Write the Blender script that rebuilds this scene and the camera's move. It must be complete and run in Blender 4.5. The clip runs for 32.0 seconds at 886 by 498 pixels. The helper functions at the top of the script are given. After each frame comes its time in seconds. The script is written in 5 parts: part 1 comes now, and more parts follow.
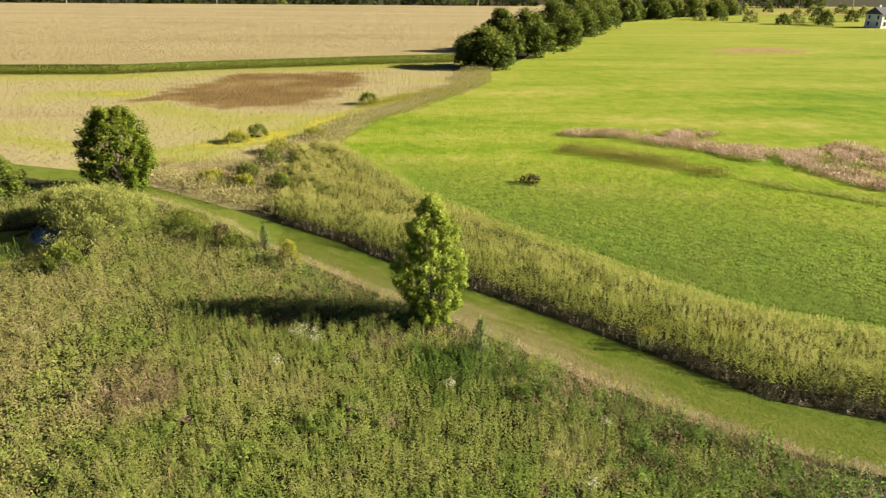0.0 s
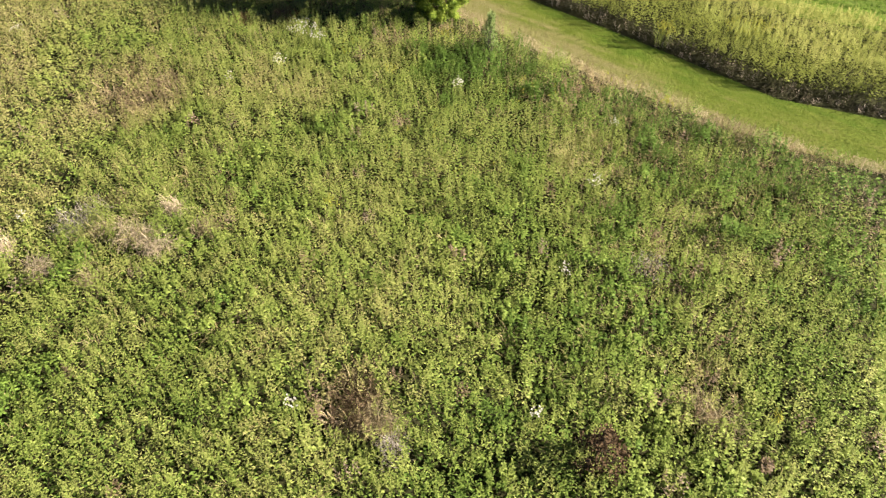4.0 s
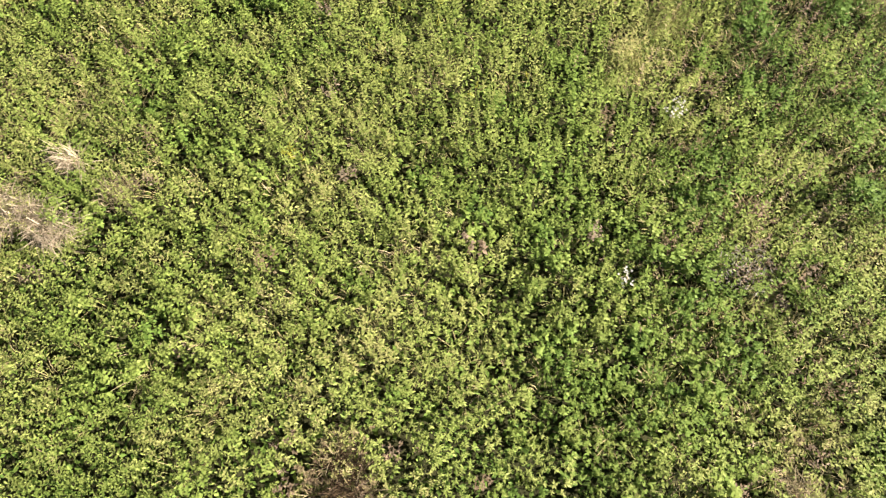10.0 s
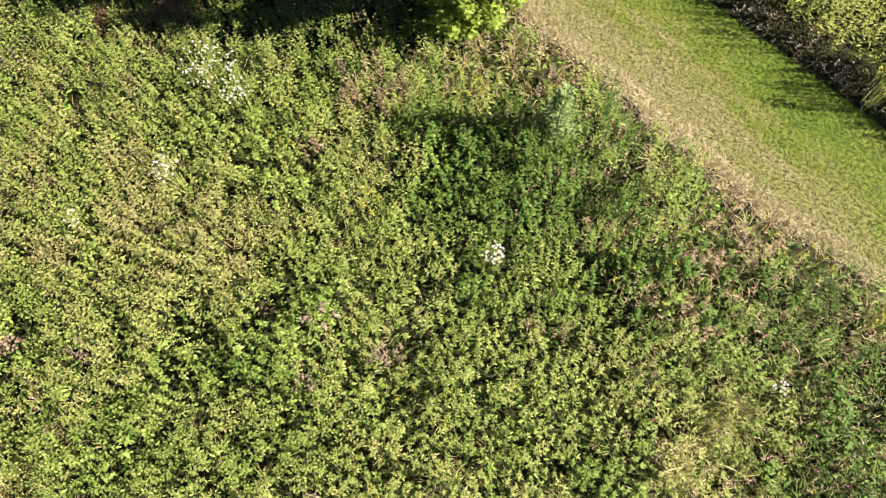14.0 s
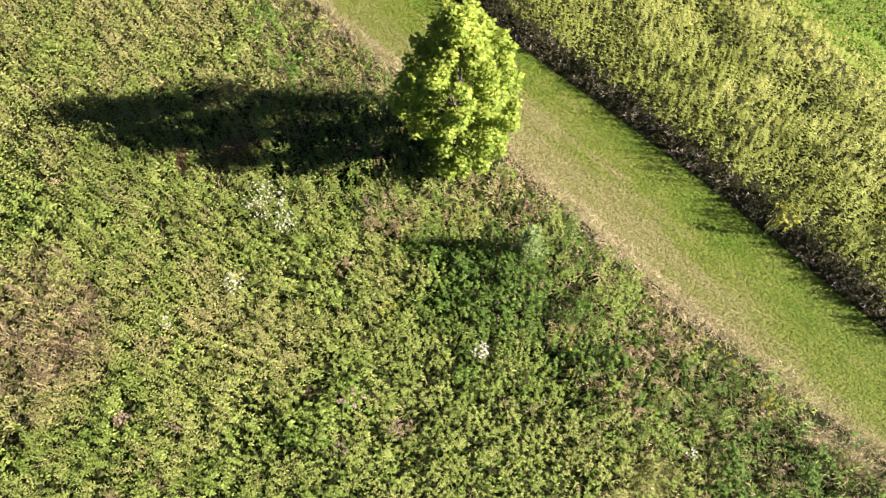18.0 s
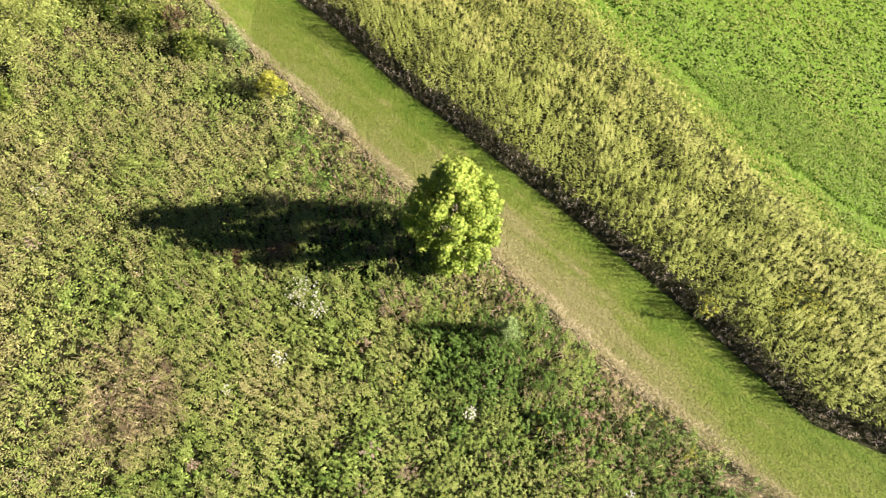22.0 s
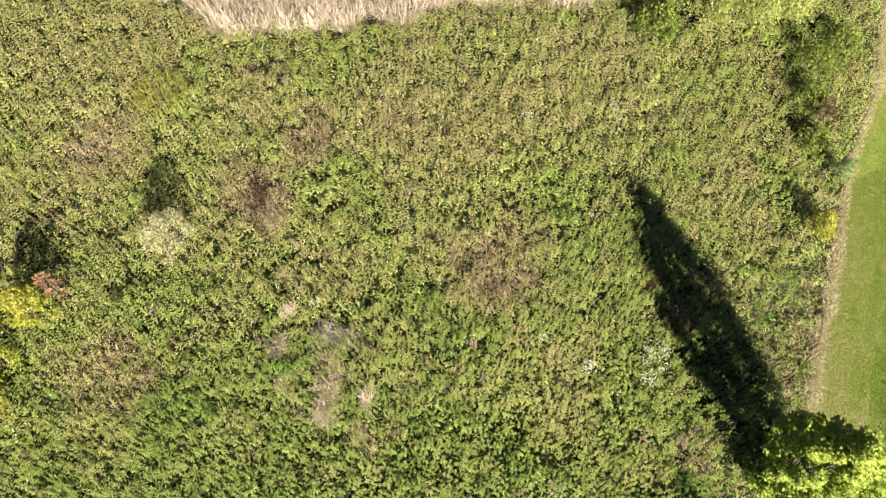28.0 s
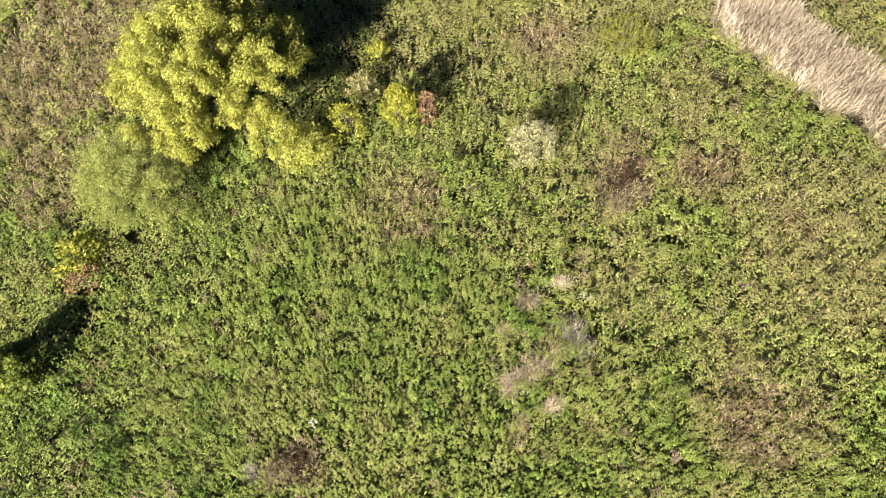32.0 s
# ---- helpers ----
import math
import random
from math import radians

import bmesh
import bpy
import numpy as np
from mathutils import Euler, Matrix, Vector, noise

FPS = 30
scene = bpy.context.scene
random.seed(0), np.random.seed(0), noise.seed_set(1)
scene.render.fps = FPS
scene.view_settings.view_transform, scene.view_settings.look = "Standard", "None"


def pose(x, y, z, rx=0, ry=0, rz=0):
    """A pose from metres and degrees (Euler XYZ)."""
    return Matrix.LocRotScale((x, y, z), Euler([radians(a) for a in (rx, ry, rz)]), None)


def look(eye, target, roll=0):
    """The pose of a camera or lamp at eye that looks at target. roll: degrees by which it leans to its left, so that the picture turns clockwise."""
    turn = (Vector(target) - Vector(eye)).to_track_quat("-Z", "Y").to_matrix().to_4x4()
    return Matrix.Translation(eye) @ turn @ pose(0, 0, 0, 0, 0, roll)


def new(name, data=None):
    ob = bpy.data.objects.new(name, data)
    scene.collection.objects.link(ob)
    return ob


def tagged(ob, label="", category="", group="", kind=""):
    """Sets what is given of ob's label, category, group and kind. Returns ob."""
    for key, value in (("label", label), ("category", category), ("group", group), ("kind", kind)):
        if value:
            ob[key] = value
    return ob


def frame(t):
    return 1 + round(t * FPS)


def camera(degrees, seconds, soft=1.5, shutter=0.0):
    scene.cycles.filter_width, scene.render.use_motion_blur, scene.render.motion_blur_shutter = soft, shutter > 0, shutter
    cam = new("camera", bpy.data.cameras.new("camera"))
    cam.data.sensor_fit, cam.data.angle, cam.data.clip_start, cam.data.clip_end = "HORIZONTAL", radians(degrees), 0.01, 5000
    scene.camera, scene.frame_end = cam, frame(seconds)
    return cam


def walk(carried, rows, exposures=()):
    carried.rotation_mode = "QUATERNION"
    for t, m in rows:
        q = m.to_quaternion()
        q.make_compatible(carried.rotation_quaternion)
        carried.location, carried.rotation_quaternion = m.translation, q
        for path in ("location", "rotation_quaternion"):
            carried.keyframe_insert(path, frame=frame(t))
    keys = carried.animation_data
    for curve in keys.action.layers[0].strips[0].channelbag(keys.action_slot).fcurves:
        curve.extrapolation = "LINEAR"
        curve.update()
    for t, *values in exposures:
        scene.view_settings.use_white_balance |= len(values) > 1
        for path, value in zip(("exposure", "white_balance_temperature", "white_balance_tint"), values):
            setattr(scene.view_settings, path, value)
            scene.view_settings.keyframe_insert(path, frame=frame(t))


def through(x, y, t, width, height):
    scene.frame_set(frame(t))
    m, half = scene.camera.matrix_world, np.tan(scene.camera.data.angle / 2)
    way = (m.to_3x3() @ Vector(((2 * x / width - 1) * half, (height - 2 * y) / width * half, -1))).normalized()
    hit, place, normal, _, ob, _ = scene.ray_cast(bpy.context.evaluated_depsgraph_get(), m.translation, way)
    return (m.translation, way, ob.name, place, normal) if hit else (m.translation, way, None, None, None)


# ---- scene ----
cam = camera(65.05, 32.0, 1.35)
PATH = [
    (0, (-0.781, -26.717, 17.753), (-0.477, -8.067, 10.535), 0.42),
    (0.5, (-0.932, -26.797, 17.911), (-0.609, -8.596, 9.628), 0.63),
    (1, (-1.039, -26.705, 17.885), (-0.700, -8.964, 8.657), 0.64),
    (1.5, (-1.116, -26.612, 17.786), (-0.769, -9.370, 7.658), 0.58),
    (2, (-1.018, -26.563, 17.714), (-0.746, -9.880, 6.687), 0.42),
    (2.5, (-0.977, -26.580, 17.672), (-0.750, -10.493, 5.790), 0.33),
    (3, (-0.952, -26.581, 17.629), (-0.757, -11.149, 4.908), 0.24),
    (3.5, (-0.974, -26.563, 17.585), (-0.766, -11.815, 4.078), 0.21),
    (4, (-0.965, -26.396, 17.512), (-0.780, -12.372, 3.254), 0.14),
    (4.5, (-0.976, -26.090, 17.457), (-0.792, -12.834, 2.482), 0.11),
    (6.5, (-0.985, -23.839, 17.199), (-0.890, -13.767, -0.080), -0.18),
    (7, (-1.018, -23.004, 17.141), (-0.921, -13.793, -0.612), -0.16),
    (7.5, (-1.023, -22.049, 17.045), (-0.947, -13.702, -1.130), -0.29),
    (8, (-1.106, -21.062, 16.896), (-0.981, -13.509, -1.622), 0.15),
    (8.5, (-1.102, -20.019, 16.758), (-0.988, -13.256, -2.064), 0.18),
    (9, (-1.014, -18.865, 16.596), (-1.027, -12.187, -2.256), -0.96),
    (9.5, (-0.958, -17.542, 16.428), (-1.037, -10.690, -2.362), -1.57),
    (10, (-0.948, -16.060, 16.308), (-1.041, -9.069, -2.430), -1.78),
    (10.5, (-1.049, -14.368, 16.237), (-1.009, -7.339, -2.487), -0.70),
    (11, (-1.126, -12.504, 16.225), (-1.011, -5.519, -2.515), -0.16),
    (11.5, (-1.123, -10.718, 16.175), (-1.032, -3.744, -2.570), -0.19),
    (12, (-1.103, -8.956, 16.129), (-1.164, -2.066, -2.646), -0.44),
    (12.5, (-1.168, -7.264, 16.131), (-1.315, -0.458, -2.675), -0.00),
    (13, (-1.084, -6.085, 16.090), (-1.250, 0.646, -2.742), -0.09),
    (13.5, (-1.030, -5.484, 16.122), (-1.212, 1.170, -2.738), -0.19),
    (14, (-1.001, -5.352, 16.382), (-1.219, 1.288, -2.482), -0.51),
    (14.5, (-0.959, -5.383, 16.890), (-1.234, 1.454, -1.903), -0.79),
    (16.5, (-0.955, -4.523, 20.235), (-1.201, 1.933, 1.307), -0.89),
    (17, (-0.862, -4.639, 20.905), (-1.209, 2.094, 2.076), -1.58),
    (17.5, (-0.897, -4.705, 21.672), (-1.205, 2.207, 2.906), -1.22),
    (18, (-0.895, -4.746, 22.529), (-1.218, 2.296, 3.813), -1.15),
    (18.5, (-0.925, -4.878, 23.385), (-1.204, 2.371, 4.747), -0.68),
    (19, (-0.989, -5.059, 24.203), (-1.207, 2.421, 5.656), -0.06),
    (19.5, (-0.929, -5.259, 25.057), (-1.207, 2.456, 6.607), -0.34),
    (20, (-0.939, -5.320, 25.890), (-1.195, 2.516, 7.490), -0.09),
    (20.5, (-0.920, -5.321, 26.740), (-1.180, 2.580, 8.369), -0.05),
    (21, (-0.939, -5.206, 27.700), (-1.179, 2.657, 9.312), 0.06),
    (21.5, (-0.886, -5.092, 28.659), (-1.167, 2.774, 10.273), -0.26),
    (22, (-0.952, -5.076, 29.618), (-1.189, 2.816, 11.242), 0.07),
    (22.5, (-0.945, -5.060, 30.533), (-1.195, 2.889, 12.182), 0.00),
    (23, (-0.949, -5.210, 31.352), (-1.184, 2.865, 13.056), 0.22),
    (23.5, (-1.001, -5.326, 31.870), (-1.220, 2.841, 13.615), 0.26),
    (24, (-1.064, -5.403, 32.132), (-1.234, 2.807, 13.896), 0.68),
    (24.5, (-1.244, -5.455, 32.279), (-1.809, 2.743, 14.045), 0.91),
    (25, (-1.515, -5.492, 32.350), (-3.277, 2.508, 14.105), 0.79),
    (25.5, (-1.765, -5.503, 32.346), (-4.924, 1.999, 14.078), -0.04),
    (26, (-2.235, -5.593, 32.191), (-6.572, 1.214, 13.892), -0.02),
    (26.5, (-2.711, -5.741, 32.036), (-8.088, 0.163, 13.700), -0.33),
    (28.5, (-3.463, -7.731, 30.921), (-11.308, -5.474, 12.663), 2.22),
    (29, (-3.624, -7.981, 30.676), (-11.602, -6.777, 12.376), 2.02),
    (29.5, (-3.727, -8.141, 30.512), (-11.707, -7.994, 12.173), 1.38),
    (30, (-3.796, -8.282, 30.404), (-11.650, -9.164, 12.032), 0.62),
    (30.5, (-3.848, -8.374, 30.351), (-11.479, -10.152, 11.950), -0.06),
    (31, (-3.870, -8.483, 30.268), (-11.227, -11.061, 11.850), -0.63),
    (31.5, (-3.828, -8.751, 30.235), (-10.883, -11.984, 11.802), -0.66),
    (32, (-3.750, -9.042, 30.176), (-10.479, -12.846, 11.731), -0.66),
]
walk(cam, [(t, look(eye, target, roll)) for t, eye, target, roll in PATH],
     exposures=[(0, 1.74, 6950, 11), (2, 2.06, 6700, 11), (5, 2.20, 6450, 13), (9, 2.28, 6200, 15), (26, 2.26, 6200, 15), (30, 2.18, 6200, 15), (32, 2.18, 6200, 15)])

# ---- light ----
SUN_ELEV, SUN_AZ = radians(24.5), math.atan2(-0.9, 15.8)
world = bpy.data.worlds.new("sky")
scene.world = world
world.use_nodes = True
wn = world.node_tree
sky = wn.nodes.new("ShaderNodeTexSky")
sky.sky_type, sky.sun_disc = "NISHITA", False
sky.air_density, sky.dust_density = 0.16, 0.15
sky.sun_elevation, sky.sun_rotation = SUN_ELEV, math.pi / 2 - SUN_AZ
wn.nodes["Background"].inputs["Strength"].default_value = 0.05
wn.links.new(sky.outputs["Color"], wn.nodes["Background"].inputs["Color"])
sun_lamp = bpy.data.lights.new("sun", "SUN")
sun_lamp.energy, sun_lamp.angle, sun_lamp.color = 5.0, radians(0.5), (1.0, 0.90, 0.74)
sun = new("sun", sun_lamp)
sun_dir = Vector((math.cos(SUN_AZ) * math.cos(SUN_ELEV), math.sin(SUN_AZ) * math.cos(SUN_ELEV), math.sin(SUN_ELEV)))
sun.matrix_world = look(sun_dir * 300, (0, 0, 0))

# ---- numeric helpers ----
rng = np.random.default_rng(7)


def vnoise(x, y, size, seed=0):
    """Smooth value noise, 0 to 1."""
    gx, gy = np.asarray(x) / size + seed * 17.31, np.asarray(y) / size - seed * 9.77
    ix, iy = np.floor(gx), np.floor(gy)
    u, v = gx - ix, gy - iy
    u, v = u * u * (3 - 2 * u), v * v * (3 - 2 * v)

    def h(a, b):
        s = np.sin(a * 127.1 + b * 311.7 + seed * 74.7) * 43758.5453
        return s - np.floor(s)

    top = h(ix, iy) * (1 - u) + h(ix + 1, iy) * u
    low = h(ix, iy + 1) * (1 - u) + h(ix + 1, iy + 1) * u
    return top * (1 - v) + low * v


def fnoise(x, y, size, seed=0):
    return 0.55 * vnoise(x, y, size, seed) + 0.3 * vnoise(x, y, size / 2.3, seed + 1) + 0.15 * vnoise(x, y, size / 5, seed + 2)


def inside(poly, x, y):
    """Which points lie in a polygon."""
    hit = np.zeros(np.shape(x), bool)
    for (ax, ay), (bx, by) in zip(poly, poly[1:] + poly[:1]):
        if ay == by:
            continue
        hit ^= ((ay > y) != (by > y)) & (x < (bx - ax) * (y - ay) / (by - ay) + ax)
    return hit


def away(line, x, y):
    """Distance of points from a polyline."""
    best = np.full(np.shape(x), 1e9)
    for (ax, ay), (bx, by) in zip(line, line[1:]):
        dx, dy = bx - ax, by - ay
        s = np.clip(((x - ax) * dx + (y - ay) * dy) / (dx * dx + dy * dy), 0, 1)
        best = np.minimum(best, np.hypot(x - ax - s * dx, y - ay - s * dy))
    return best


def scatter(x0, x1, y0, y1, per_m2):
    """Jittered points over a rectangle."""
    step = per_m2 ** -0.5
    gx, gy = np.meshgrid(np.arange(x0, x1, step), np.arange(y0, y1, step))
    gx, gy = gx.ravel(), gy.ravel()
    return gx + rng.uniform(-0.5, 0.5, len(gx)) * step, gy + rng.uniform(-0.5, 0.5, len(gy)) * step


def quads(name, verts, mat, tone=None):
    """A mesh of separate four-cornered blades, verts shaped (n, 4, 3)."""
    n = len(verts)
    me = bpy.data.meshes.new(name)
    me.vertices.add(4 * n)
    me.vertices.foreach_set("co", np.ascontiguousarray(verts, np.float32).ravel())
    me.loops.add(4 * n)
    me.loops.foreach_set("vertex_index", np.arange(4 * n, dtype=np.int32))
    me.polygons.add(n)
    me.polygons.foreach_set("loop_start", np.arange(0, 4 * n, 4, dtype=np.int32))
    if tone is not None:
        at = me.attributes.new("tone", "FLOAT", "POINT")
        at.data.foreach_set("value", np.repeat(np.clip(tone, 0, 1), 4).astype(np.float32))
        d = verts[:, 2] - verts[:, 0]
        d = d / np.linalg.norm(d, axis=1)[:, None]
        at = me.attributes.new("tuft", "FLOAT_VECTOR", "FACE")
        at.data.foreach_set("vector", d.astype(np.float32).ravel())
    me.update(calc_edges=True)
    me.materials.append(mat)
    return me


def blades(base, az, elev, length, width, droop=0.0, fold=0.12):
    """Leaf quads that leave base at an azimuth and an elevation, broadest at two fifths."""
    d = np.stack([np.cos(az) * np.cos(elev), np.sin(az) * np.cos(elev), np.sin(elev)], -1)
    s = np.stack([-np.sin(az), np.cos(az), 0 * az], -1)
    up = np.cross(d, s)
    L, W = length[:, None], width[:, None]
    mid = base + d * L * 0.42
    tip = base + d * L
    tip[:, 2] -= droop * length
    lift = -up * W * fold
    return np.stack([base, mid + s * W / 2 - lift, tip, mid - s * W / 2 - lift], 1)


def plants(x, y, height, k, leaf, width, tone, low=0.35, flare=0.9, lean=0.0, z0=None):
    """Leafy stems: k leaves each, spiralling up the stem and shortening to its top."""
    n = len(x)
    f = (np.arange(k) + rng.uniform(0, 1, (n, k))) / k
    h = height[:, None] * (low + (1 - low) * f)
    az = np.arange(k) * 2.4 + rng.uniform(0, 6.28, (n, 1)) + rng.normal(0, 0.3, (n, k))
    flare, width = np.reshape(flare, (-1, 1)), np.reshape(width, (-1, 1))
    elev = flare * (0.1 + 0.9 * f) + rng.normal(0, 0.22, (n, k))
    tilt = rng.normal(0, 0.10, (n, 1)) + lean
    ta = rng.uniform(0, 6.28, (n, 1))
    bx = x[:, None] + h * tilt * np.cos(ta)
    by = y[:, None] + h * tilt * np.sin(ta)
    bz = h + (0 if z0 is None else z0[:, None])
    size = leaf[:, None] * (1.15 - 0.55 * f) * rng.uniform(0.75, 1.2, (n, k))
    base = np.stack([bx, by, bz], -1).reshape(-1, 3)
    q = blades(base, az.ravel(), elev.ravel(), size.ravel(), (size * width).ravel(), 0.08)
    t = (tone[:, None] + rng.normal(0, 0.05, (n, k)) + 0.06 * (f - 0.5)).ravel()
    return q, t


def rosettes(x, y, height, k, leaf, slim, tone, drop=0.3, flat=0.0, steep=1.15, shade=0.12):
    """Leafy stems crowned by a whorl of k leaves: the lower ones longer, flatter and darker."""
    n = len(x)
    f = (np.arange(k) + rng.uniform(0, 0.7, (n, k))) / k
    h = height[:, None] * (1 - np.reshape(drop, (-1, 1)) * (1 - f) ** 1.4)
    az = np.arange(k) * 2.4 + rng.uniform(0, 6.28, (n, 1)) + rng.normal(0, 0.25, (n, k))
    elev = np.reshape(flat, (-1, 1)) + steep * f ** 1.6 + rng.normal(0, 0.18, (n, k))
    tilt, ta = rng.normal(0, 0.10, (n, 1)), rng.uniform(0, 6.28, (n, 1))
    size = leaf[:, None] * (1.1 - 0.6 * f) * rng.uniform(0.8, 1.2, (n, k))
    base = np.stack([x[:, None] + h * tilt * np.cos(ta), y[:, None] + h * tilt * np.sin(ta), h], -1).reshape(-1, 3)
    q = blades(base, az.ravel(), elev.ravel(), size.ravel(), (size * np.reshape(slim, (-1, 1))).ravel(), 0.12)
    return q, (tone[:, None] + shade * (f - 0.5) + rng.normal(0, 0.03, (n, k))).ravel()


def tussocks(x, y, spread, length, k, width, tone, elev=0.95, droop=0.35, z0=0.05, z1=0.3):
    """Arching grass tufts of k blades each."""
    n = len(x)
    a, r = rng.uniform(0, 6.28, (n, k)), spread[:, None] * np.sqrt(rng.uniform(0, 1, (n, k)))
    base = np.stack([x[:, None] + r * np.cos(a), y[:, None] + r * np.sin(a), rng.uniform(z0, z1, (n, k))], -1).reshape(-1, 3)
    L = (length[:, None] * rng.uniform(0.55, 1.15, (n, k))).ravel()
    q = blades(base, (a + rng.normal(0, 0.6, (n, k))).ravel(), rng.normal(elev, 0.28, n * k), L, width * rng.uniform(0.7, 1.4, n * k), droop)
    return q, (tone[:, None] + rng.normal(0, 0.10, (n, k))).ravel()


def clumped(cx, cy, radius, stems):
    """Stems round clump centres: their places, each one's clump, and how far out it stands, 0 to 1."""
    n = len(cx)
    out = np.sqrt((np.arange(stems) + rng.uniform(0, 1, (n, stems))) / stems)
    a = np.arange(stems) * 2.4 + rng.uniform(0, 6.28, (n, 1)) + rng.normal(0, 0.3, (n, stems))
    x, y = cx[:, None] + radius[:, None] * out * np.cos(a), cy[:, None] + radius[:, None] * out * np.sin(a)
    return x.ravel(), y.ravel(), np.repeat(np.arange(n), stems), out.ravel()


def along(x, y):
    """Distances along the trail near the maple and across it."""
    return 0.76 * x - 0.65 * y, 0.65 * x + 0.76 * y


# ---- materials ----
def material(name, rough=0.8):
    m = bpy.data.materials.new(name)
    m.use_nodes = True
    p = m.node_tree.nodes["Principled BSDF"]
    p.inputs["Roughness"].default_value = rough
    return m, m.node_tree, p


def ramp(nt, fac, stops):
    r = nt.nodes.new("ShaderNodeValToRGB")
    e = r.color_ramp.elements
    while len(e) < len(stops):
        e.new(0.5)
    for el, (pos, col) in zip(e, stops):
        el.position, el.color = pos, (*col, 1)
    nt.links.new(fac, r.inputs["Fac"])
    return r.outputs["Color"]


def noise_of(nt, scale, detail=3.0, rough=0.55, coord="Object"):
    tc = nt.nodes.new("ShaderNodeTexCoord")
    n = nt.nodes.new("ShaderNodeTexNoise")
    n.inputs["Scale"].default_value, n.inputs["Detail"].default_value = scale, detail
    n.inputs["Roughness"].default_value = rough
    nt.links.new(tc.outputs[coord], n.inputs["Vector"])
    return n.outputs["Fac"]


def math_of(nt, op, a, b):
    m = nt.nodes.new("ShaderNodeMath")
    m.operation = op
    for sock, v in zip(m.inputs, (a, b)):
        if isinstance(v, (int, float)):
            sock.default_value = v
        else:
            nt.links.new(v, sock)
    return m.outputs[0]


def mix_of(nt, fac, a, b, mode="MIX"):
    m = nt.nodes.new("ShaderNodeMix")
    m.data_type, m.blend_type = "RGBA", mode
    for sock, v in ((m.inputs[0], fac), (m.inputs[6], a), (m.inputs[7], b)):
        if isinstance(v, (int, float)):
            sock.default_value = v
        elif isinstance(v, tuple):
            sock.default_value = (*v, 1)
        else:
            nt.links.new(v, sock)
    return m.outputs[2]


def bump_of(nt, p, height, strength=0.5, dist=0.05):
    b = nt.nodes.new("ShaderNodeBump")
    b.inputs["Strength"].default_value, b.inputs["Distance"].default_value = strength, dist
    nt.links.new(height, b.inputs["Height"])
    nt.links.new(b.outputs["Normal"], p.inputs["Normal"])


def leaf_material(name, stops, through=0.35, rough=0.6, use_tone=True, jitter=0.10, soft=0.0, rise=0.35):
    """Foliage: colour by each plant's tone and a little by leaf, light shining through."""
    m, nt, p = material(name, rough)
    geo = nt.nodes.new("ShaderNodeNewGeometry")
    if use_tone:
        at = nt.nodes.new("ShaderNodeAttribute")
        at.attribute_name = "tone"
        fac = math_of(nt, "ADD", at.outputs["Fac"], math_of(nt, "MULTIPLY", math_of(nt, "SUBTRACT", geo.outputs["Random Per Island"], 0.5), jitter))
    else:
        fac = geo.outputs["Random Per Island"]
    col = ramp(nt, fac, stops)
    nt.links.new(col, p.inputs["Base Color"])
    p.inputs["Specular IOR Level"].default_value = 0.10
    tr = nt.nodes.new("ShaderNodeBsdfTranslucent")
    nt.links.new(col, tr.inputs["Color"])
    mx = nt.nodes.new("ShaderNodeMixShader")
    mx.inputs[0].default_value = through
    if soft:
        # leaves of one tuft shade together, as a rounded mass of many finer leaflets
        tuft = nt.nodes.new("ShaderNodeAttribute")
        tuft.attribute_name = "tuft"
        grow, add, unit = [nt.nodes.new("ShaderNodeVectorMath") for _ in range(3)]
        grow.operation, add.operation, unit.operation = "MULTIPLY_ADD", "ADD", "NORMALIZE"
        grow.inputs[1].default_value, grow.inputs[2].default_value = (soft, soft, soft), (0, 0, rise)
        nt.links.new(tuft.outputs["Vector"], grow.inputs[0])
        nt.links.new(grow.outputs[0], add.inputs[0])
        nt.links.new(geo.outputs["Normal"], add.inputs[1])
        nt.links.new(add.outputs[0], unit.inputs[0])
        nt.links.new(unit.outputs[0], p.inputs["Normal"])
    nt.links.new(p.outputs[0], mx.inputs[1])
    nt.links.new(tr.outputs[0], mx.inputs[2])
    nt.links.new(mx.outputs[0], nt.nodes["Material Output"].inputs["Surface"])
    return m


def soil_material(name, stops, scale, fine=6.0, strength=0.6, dist=0.05):
    m, nt, p = material(name, 0.95)
    n = math_of(nt, "ADD", math_of(nt, "MULTIPLY", noise_of(nt, scale, 4), 0.7), math_of(nt, "MULTIPLY", noise_of(nt, fine, 4), 0.3))
    nt.links.new(ramp(nt, n, stops), p.inputs["Base Color"])
    p.inputs["Specular IOR Level"].default_value = 0.1
    bump_of(nt, p, noise_of(nt, fine, 5), strength, dist)
    return m


WEED = [(0.0, (0.098, 0.166, 0.031)), (0.12, (0.174, 0.256, 0.050)), (0.25, (0.248, 0.310, 0.072)), (0.40, (0.322, 0.362, 0.102)), (0.52, (0.385, 0.372, 0.135)),
        (0.64, (0.370, 0.320, 0.160)), (0.80, (0.195, 0.140, 0.084)), (1.0, (0.38, 0.30, 0.22))]
M_weed = leaf_material("weed_leaf", WEED, 0.26, jitter=0.05, soft=0.6, rise=0.45)
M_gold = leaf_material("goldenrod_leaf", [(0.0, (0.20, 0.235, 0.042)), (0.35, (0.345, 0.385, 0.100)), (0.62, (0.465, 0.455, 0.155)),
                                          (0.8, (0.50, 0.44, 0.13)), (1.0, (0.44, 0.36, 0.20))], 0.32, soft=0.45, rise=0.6)
